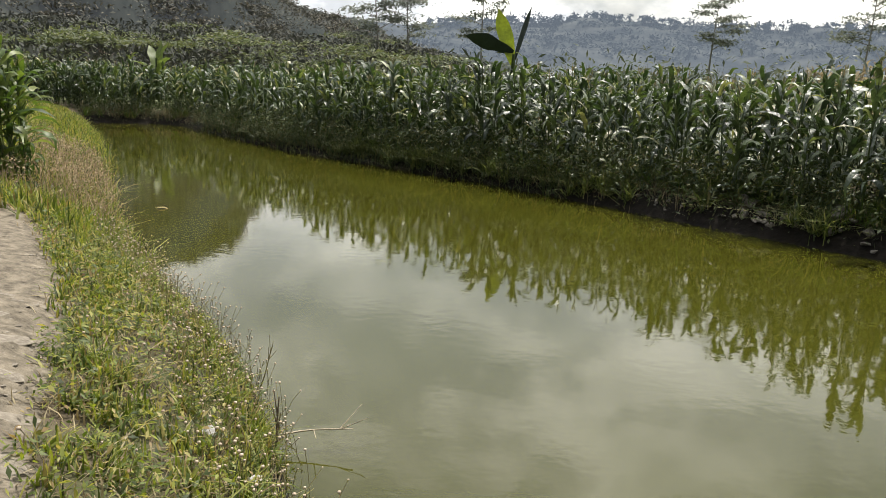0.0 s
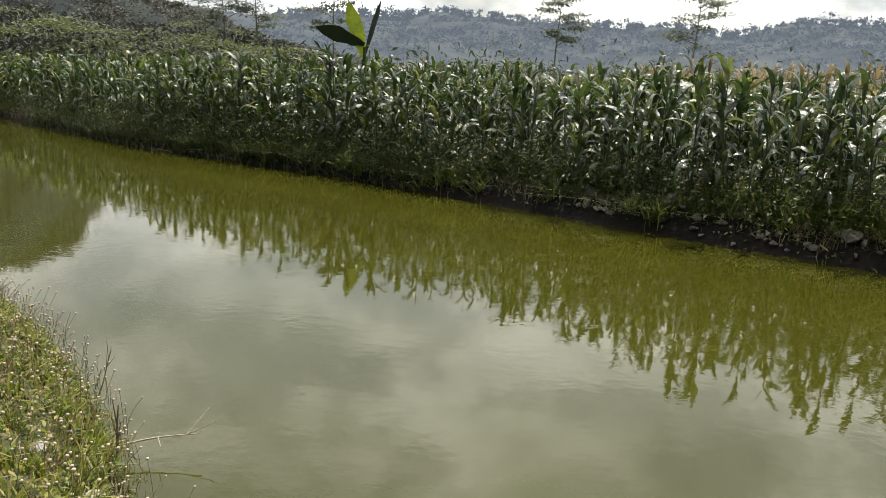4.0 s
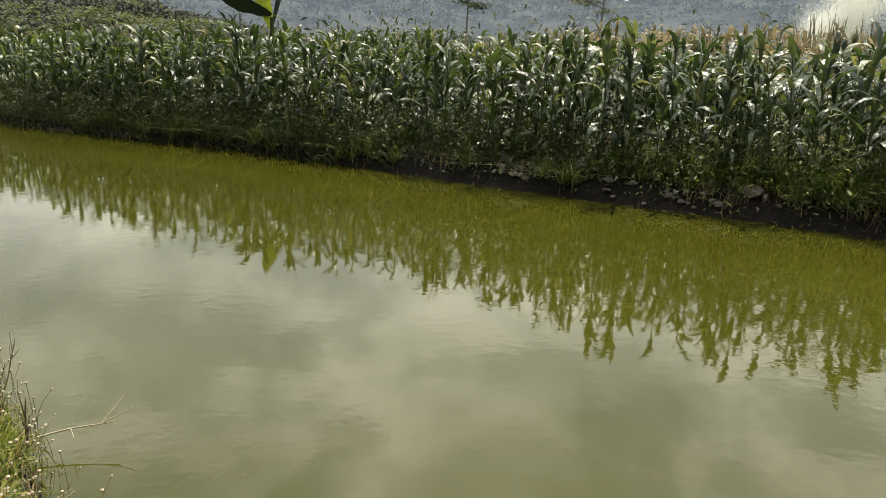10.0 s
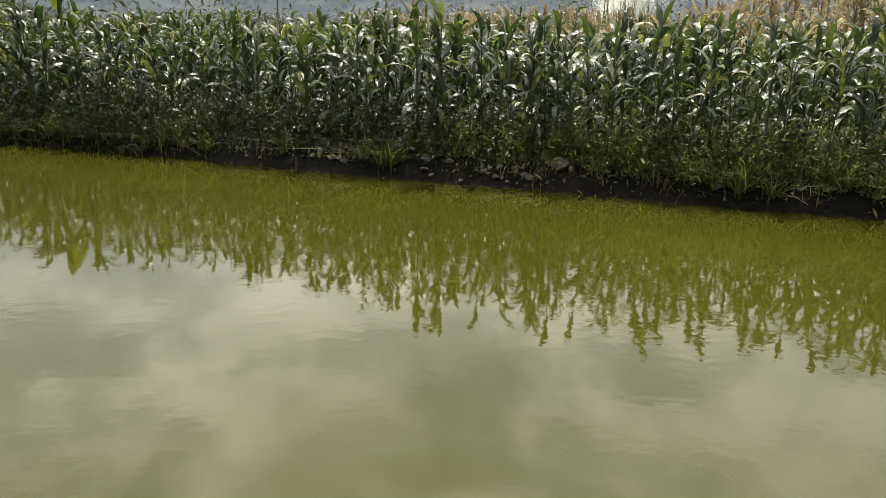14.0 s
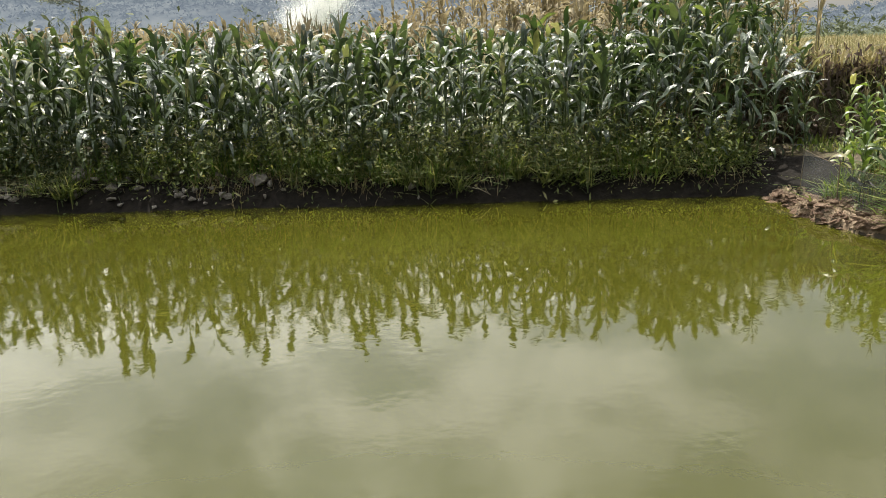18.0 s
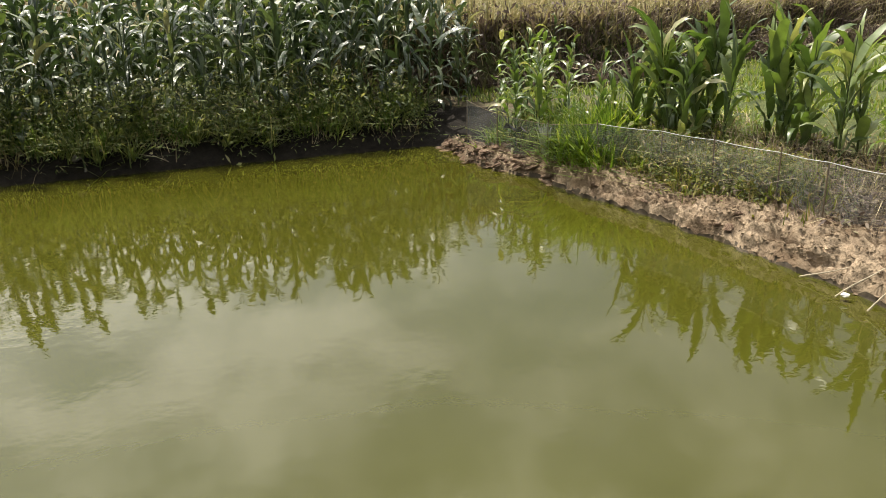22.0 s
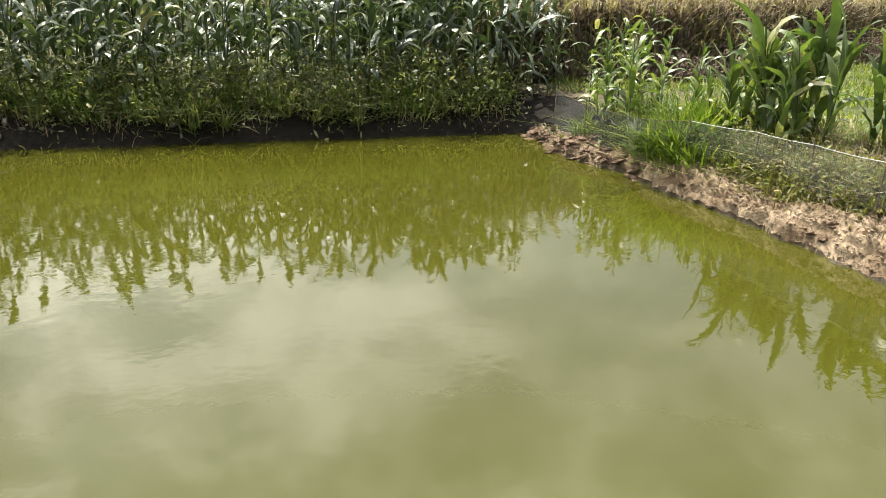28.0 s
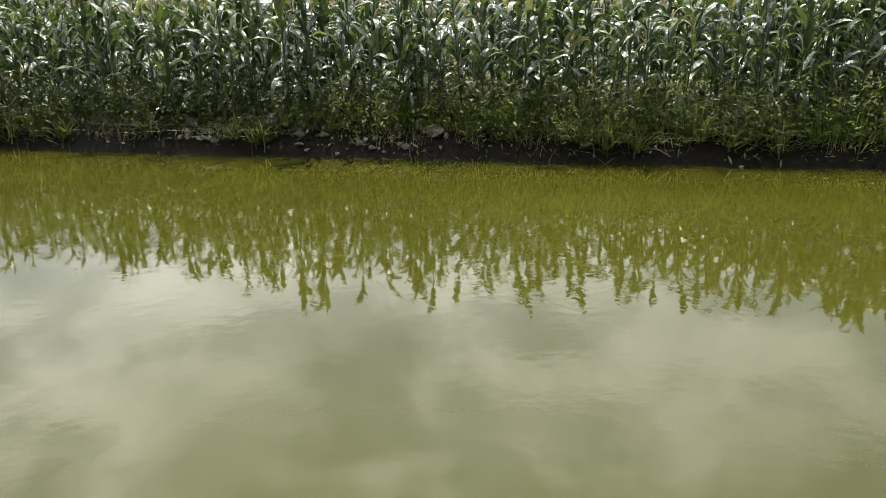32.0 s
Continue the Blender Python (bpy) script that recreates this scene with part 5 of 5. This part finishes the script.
# Leaves and bark of the field trees, paled to grey for haze.
M_HAZETREE = leafy("hazed_tree_leaf", [(0.0, (0.17, 0.19, 0.17)), (1.0, (0.27, 0.29, 0.25))], 0.8, 0.3, spec=0.05, tint=(1.2, 1.2, 1.0))
M_HAZEBARK = rough_surface("hazed_bark", (0.2, 0.19, 0.17), (0.36, 0.34, 0.31), 5, 0.9, 0.4, 0.03)
M_BARK = rough_surface("bark", (0.08, 0.065, 0.05), (0.18, 0.15, 0.12), 5, 0.9, 0.6, 0.03)


def polar(az, dist):
    return math.sin(radians(az)) * dist, math.cos(radians(az)) * dist


def slim_tree(seed, az, dist, top, spread, base_share=0.5, dense=1.0):
    """A thin-trunked tree with a few open tiers of foliage."""
    rng = np.random.RandomState(seed)
    x, y = polar(az, dist)
    z = ground_at(x, y)
    tall = top - z
    root = thing("tree", "slender open-crowned tree standing in the far field", "tree", "slender trees in the field", at=(x, y, z - 0.1))
    u = np.linspace(0, 1, 8)
    path = np.stack([0.25 * np.sin(u * 3 + seed), 0.2 * np.sin(u * 2.3), u * tall * 0.97], 1)
    part("trunk", mesh_of("trunk", *tube(path, np.linspace(0.14, 0.03, 8), 6), M_HAZEBARK), root)
    pts = []
    limbs = []
    for k in range(int(13 * dense)):
        h = base_share + (1 - base_share) * (k + 0.5) / (13 * dense)
        a, ln = rng.rand() * 6.28, spread * (0.5 + 0.6 * math.sin(math.pi * min(1, (h - base_share) / (1 - base_share) * 0.8 + 0.2))) * rng.uniform(0.5, 1.1)
        b = np.array([np.interp(h, u, path[:, 0]), np.interp(h, u, path[:, 1]), h * tall * 0.97])
        e = b + [math.cos(a) * ln, math.sin(a) * ln, ln * rng.uniform(0.05, 0.45)]
        limbs.append(tube(np.stack([b, (b + e) / 2 + [0, 0, 0.06 * ln], e]), (0.045, 0.03, 0.012), 4))
        n = int(120 * dense)
        c = b + (e - b) * rng.uniform(0.45, 1.1, n)[:, None] + rng.randn(n, 3) * [0.42 * spread / 2, 0.42 * spread / 2, 0.1 * spread / 2]
        pts.append(c)
    for some in limbs:
        part("limb", mesh_of("limb", *some, M_HAZEBARK), root)
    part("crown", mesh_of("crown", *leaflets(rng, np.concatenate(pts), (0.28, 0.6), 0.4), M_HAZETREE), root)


for seed, az, dist, el, spread in ((1, -26.6, 78, 6.5, 2.9), (2, -24.3, 80, 6.65, 3.0), (3, -19.0, 84, 7.3, 2.6), (4, -3.3, 84, 6.45, 2.5), (5, 5.9, 82, 6.65, 2.9)):
    slim_tree(seed, az, dist, 2.5 + dist * math.tan(radians(el)), spread)


def shrub_tree(seed, az, dist, top, spread):
    """A low spreading tree of flat leafy tiers."""
    rng = np.random.RandomState(200 + seed)
    x, y = polar(az, dist)
    z = ground_at(x, y)
    tall = max(top - z, 1.5)
    root = thing("spreading_tree", "dark green low tree with flat spreading tiers of leaves", "tree", "trees below the hillside", at=(x, y, z - 0.1), turn=rng.rand() * 360)
    limbs, pts = [], []
    part("trunk", mesh_of("trunk", *tube([(0, 0, 0), (0.1, 0.05, tall * 0.3), (0.05, 0.1, tall * 0.6)], (0.18, 0.14, 0.08), 6), M_BARK), root)
    tiers = int(7 + spread)
    for k in range(tiers):
        a, r = rng.rand() * 6.28, spread * math.sqrt(rng.rand())
        h = tall * rng.uniform(0.5, 1.0) * (1 - 0.2 * r / spread)
        c = np.array([math.cos(a) * r, math.sin(a) * r, h])
        limbs.append(tube([(0.05, 0.08, tall * 0.4), (c[0] * 0.5, c[1] * 0.5, (tall * 0.4 + h) / 2 + 0.2), c], (0.07, 0.05, 0.02), 4))
        n = 230
        d = rng.randn(n, 3) * [spread * 0.26, spread * 0.26, 0.13]
        d[:, 2] -= 0.04 * (d[:, 0] ** 2 + d[:, 1] ** 2)
        pts.append(c + d)
    for some in limbs:
        part("limb", mesh_of("limb", *some, M_BARK), root)
    part("crown", mesh_of("crown", *leaflets(rng, np.concatenate(pts), (0.3, 0.62), 0.28), M_TREE), root)


def shrub_belt():
    rng = np.random.RandomState(101)
    k = 0
    for row, (dist, share) in enumerate(((72, 0.74), (92, 1.0))):
        az = -69.0 + row
        while az < -20 - row:
            el = np.interp(az, [-68.7, -50.7, -42.1, -29.2, -23.2, -19.1], [4.96, 4.78, 4.85, 4.14, 3.1, 2.06]) * rng.uniform(0.66, 1.08)
            shrub_tree(k, az, dist * rng.uniform(0.95, 1.05), 2.5 + dist * share * math.tan(radians(el)), rng.uniform(3.4, 6.6))
            az += rng.uniform(3.6, 6.8)
            k += 1


shrub_belt()


def thicket():
    """The undergrowth below and between the spreading trees, its colour dark for their shade, past counting."""
    rng = np.random.RandomState(131)
    pts = []
    for k in range(900):
        az, dist = rng.uniform(-70, -19), rng.uniform(64, 100)
        x, y = polar(az, dist)
        top = 2.5 + dist * math.tan(radians(np.interp(az, [-68.6, -42.1, -29.1, -23.1, -19.1], [3.65, 3.73, 3.23, 2.37, 1.33]) * (0.45 if dist < 76 else 0.9)))
        pts.append(np.array([x, y, 0.5]) + np.c_[rng.randn(46, 2) * 1.3, rng.rand(46) * (top - 0.4)])
        pts[-1][:, :2] += rng.randn(46, 2) * 0.5
    stuff("thicket", "undergrowth below the spreading trees, coloured dark for their shade", "bushes", [leaflets(rng, np.concatenate(pts), (0.35, 0.8), 0.7)], M_THICKET)


thicket()


def hillside():
    """Trees and scrub covering the hill behind the shrubs, past counting."""
    rng = np.random.RandomState(121)
    knots = HILL_CREST
    pts = []
    for k in range(2300):
        az, u = rng.uniform(-72, -22), rng.rand()
        r = 112 + 53 * u
        top = 165 * math.tan(radians(np.interp(az, *zip(*knots)))) + 2.5
        x, y = polar(az, r)
        w = rng.uniform(0.8, 2.2)
        pts.append(np.array([x, y, 0.4 + (top - 0.4) * u ** 0.8 - w * 0.15]) + rng.randn(80, 3) * [w * 0.8, w * 0.8, w * 0.22])
    stuff("hillside_scrub", "dark green scrub covering the hillside", "bushes", [leaflets(rng, np.concatenate(pts), (0.4, 0.95), 0.5)], M_HAZESCRUB)
    pts = []
    ridge = [(-23, 4.0), (-19, 4.15), (-14.3, 4.25), (-11.2, 4.55), (-7.2, 4.35), (-4.8, 4.05), (0.9, 3.95), (4.9, 3.95), (7.9, 3.5), (9.2, 3.7), (12.6, 4.35), (18.4, 4.4), (25.2, 4.2), (33, 3.3), (38, 2.65), (45, 2.3), (51, 1.3), (54, 1.15), (57.8, 1.2), (59.6, 1.55), (61.3, 1.0), (65, 0.8)]
    for k in range(520):
        az = rng.uniform(-23, 64)
        x, y = polar(az, 630)
        h = rng.uniform(4, 9) * (1.5 if rng.rand() < 0.12 else 1.0)
        z = 640 * math.tan(radians(np.interp(az, *zip(*ridge)))) + 2.5
        # a lumpy head on a thin stem, and a bushy foot
        pts.append(np.array([x, y, z + h * 0.55 - 2.0]) + rng.randn(34, 3) * [h * 0.2, h * 0.2, h * 0.13])
        pts.append(np.array([x, y, z - 2.0]) + rng.randn(26, 3) * [h * 0.3, h * 0.3, h * 0.2])
    slope = []
    for k in range(1000):
        az, u = rng.uniform(-24, 66), rng.uniform(0.25, 0.97)
        top = 640 * math.tan(radians(np.interp(az, *zip(*ridge)))) + 2.5
        r = 420 + 220 * u
        x, y = polar(az, r * (1 + 0.02 * math.sin(az * 0.8 + u * 8)))
        w = rng.uniform(2.0, 5.5)
        slope.append(np.array([x, y, 0.3 + (top - 0.3) * u ** 0.8 + 0.2 * w]) + rng.randn(26, 3) * [w, w, w * 0.35])
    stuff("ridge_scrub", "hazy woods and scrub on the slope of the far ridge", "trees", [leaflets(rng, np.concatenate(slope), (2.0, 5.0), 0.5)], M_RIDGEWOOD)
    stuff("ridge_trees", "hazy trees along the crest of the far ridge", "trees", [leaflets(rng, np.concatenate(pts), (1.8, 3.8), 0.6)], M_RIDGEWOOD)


hillside()


def far_bushes():
    """Bushes in the hazy middle distance and along the foot of the ridge, past counting."""
    rng = np.random.RandomState(111)
    pts = []
    for k in range(420):
        az, dist = rng.uniform(-28, 58), rng.uniform(75, 230)
        x, y = polar(az, dist)
        h = rng.uniform(2.2, 4.2 + dist * 0.012)
        n = 44
        pts.append(np.array([x, y, 1.0 + h * 0.5]) + rng.randn(n, 3) * [h * 0.5, h * 0.5, h * 0.3])
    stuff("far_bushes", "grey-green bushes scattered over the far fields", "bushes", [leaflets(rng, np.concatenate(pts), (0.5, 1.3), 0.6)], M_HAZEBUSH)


# Bush leaves with the distance haze mixed into their grey-green.
M_HAZEBUSH = leafy("hazed_bush", [(0.0, (0.07, 0.09, 0.06)), (1.0, (0.15, 0.17, 0.11))], 0.9, 0.2, tint=(1.25, 1.2, 1.05))
far_bushes()


def smoke():
    """A white plume rising from a field fire: a cloud of very fine pale flakes, thinning outwards and upwards."""
    rng = np.random.RandomState(300)
    n = 420000
    u = rng.rand(n) ** 1.7
    wide = 0.5 + 2.6 * u ** 0.9
    curl = 0.35 * wide * np.sin(u * 11 + 1)
    x, y = polar(20.2, 60)
    c = np.stack([x + 2.6 * u ** 1.1 + curl + rng.randn(n) * wide * 0.6, y + rng.randn(n) * wide * 0.6, 0.8 + u * 9.5 + rng.randn(n) * 0.3], 1)
    lump_of = wavy(c[:, ::2], 1.3, 2.0) + 0.7 * wavy(c[:, 1:], 2.6, 5.0)
    c = c[lump_of > -1.3 + 1.2 * u + 0.45 * rng.randn(n)]
    stuff("smoke_plume", "white smoke plume rising from a field fire", "smoke", [leaflets(rng, c, (0.03, 0.08), 0.9)], M_SMOKE)


M_SMOKE = leafy("smoke", [(0.0, (0.94, 0.94, 0.94)), (1.0, (0.98, 0.98, 0.98))], 1.0, 0.8, tint=(1.05, 1.05, 1.05), spec=0.0)
smoke()
clay_bank()
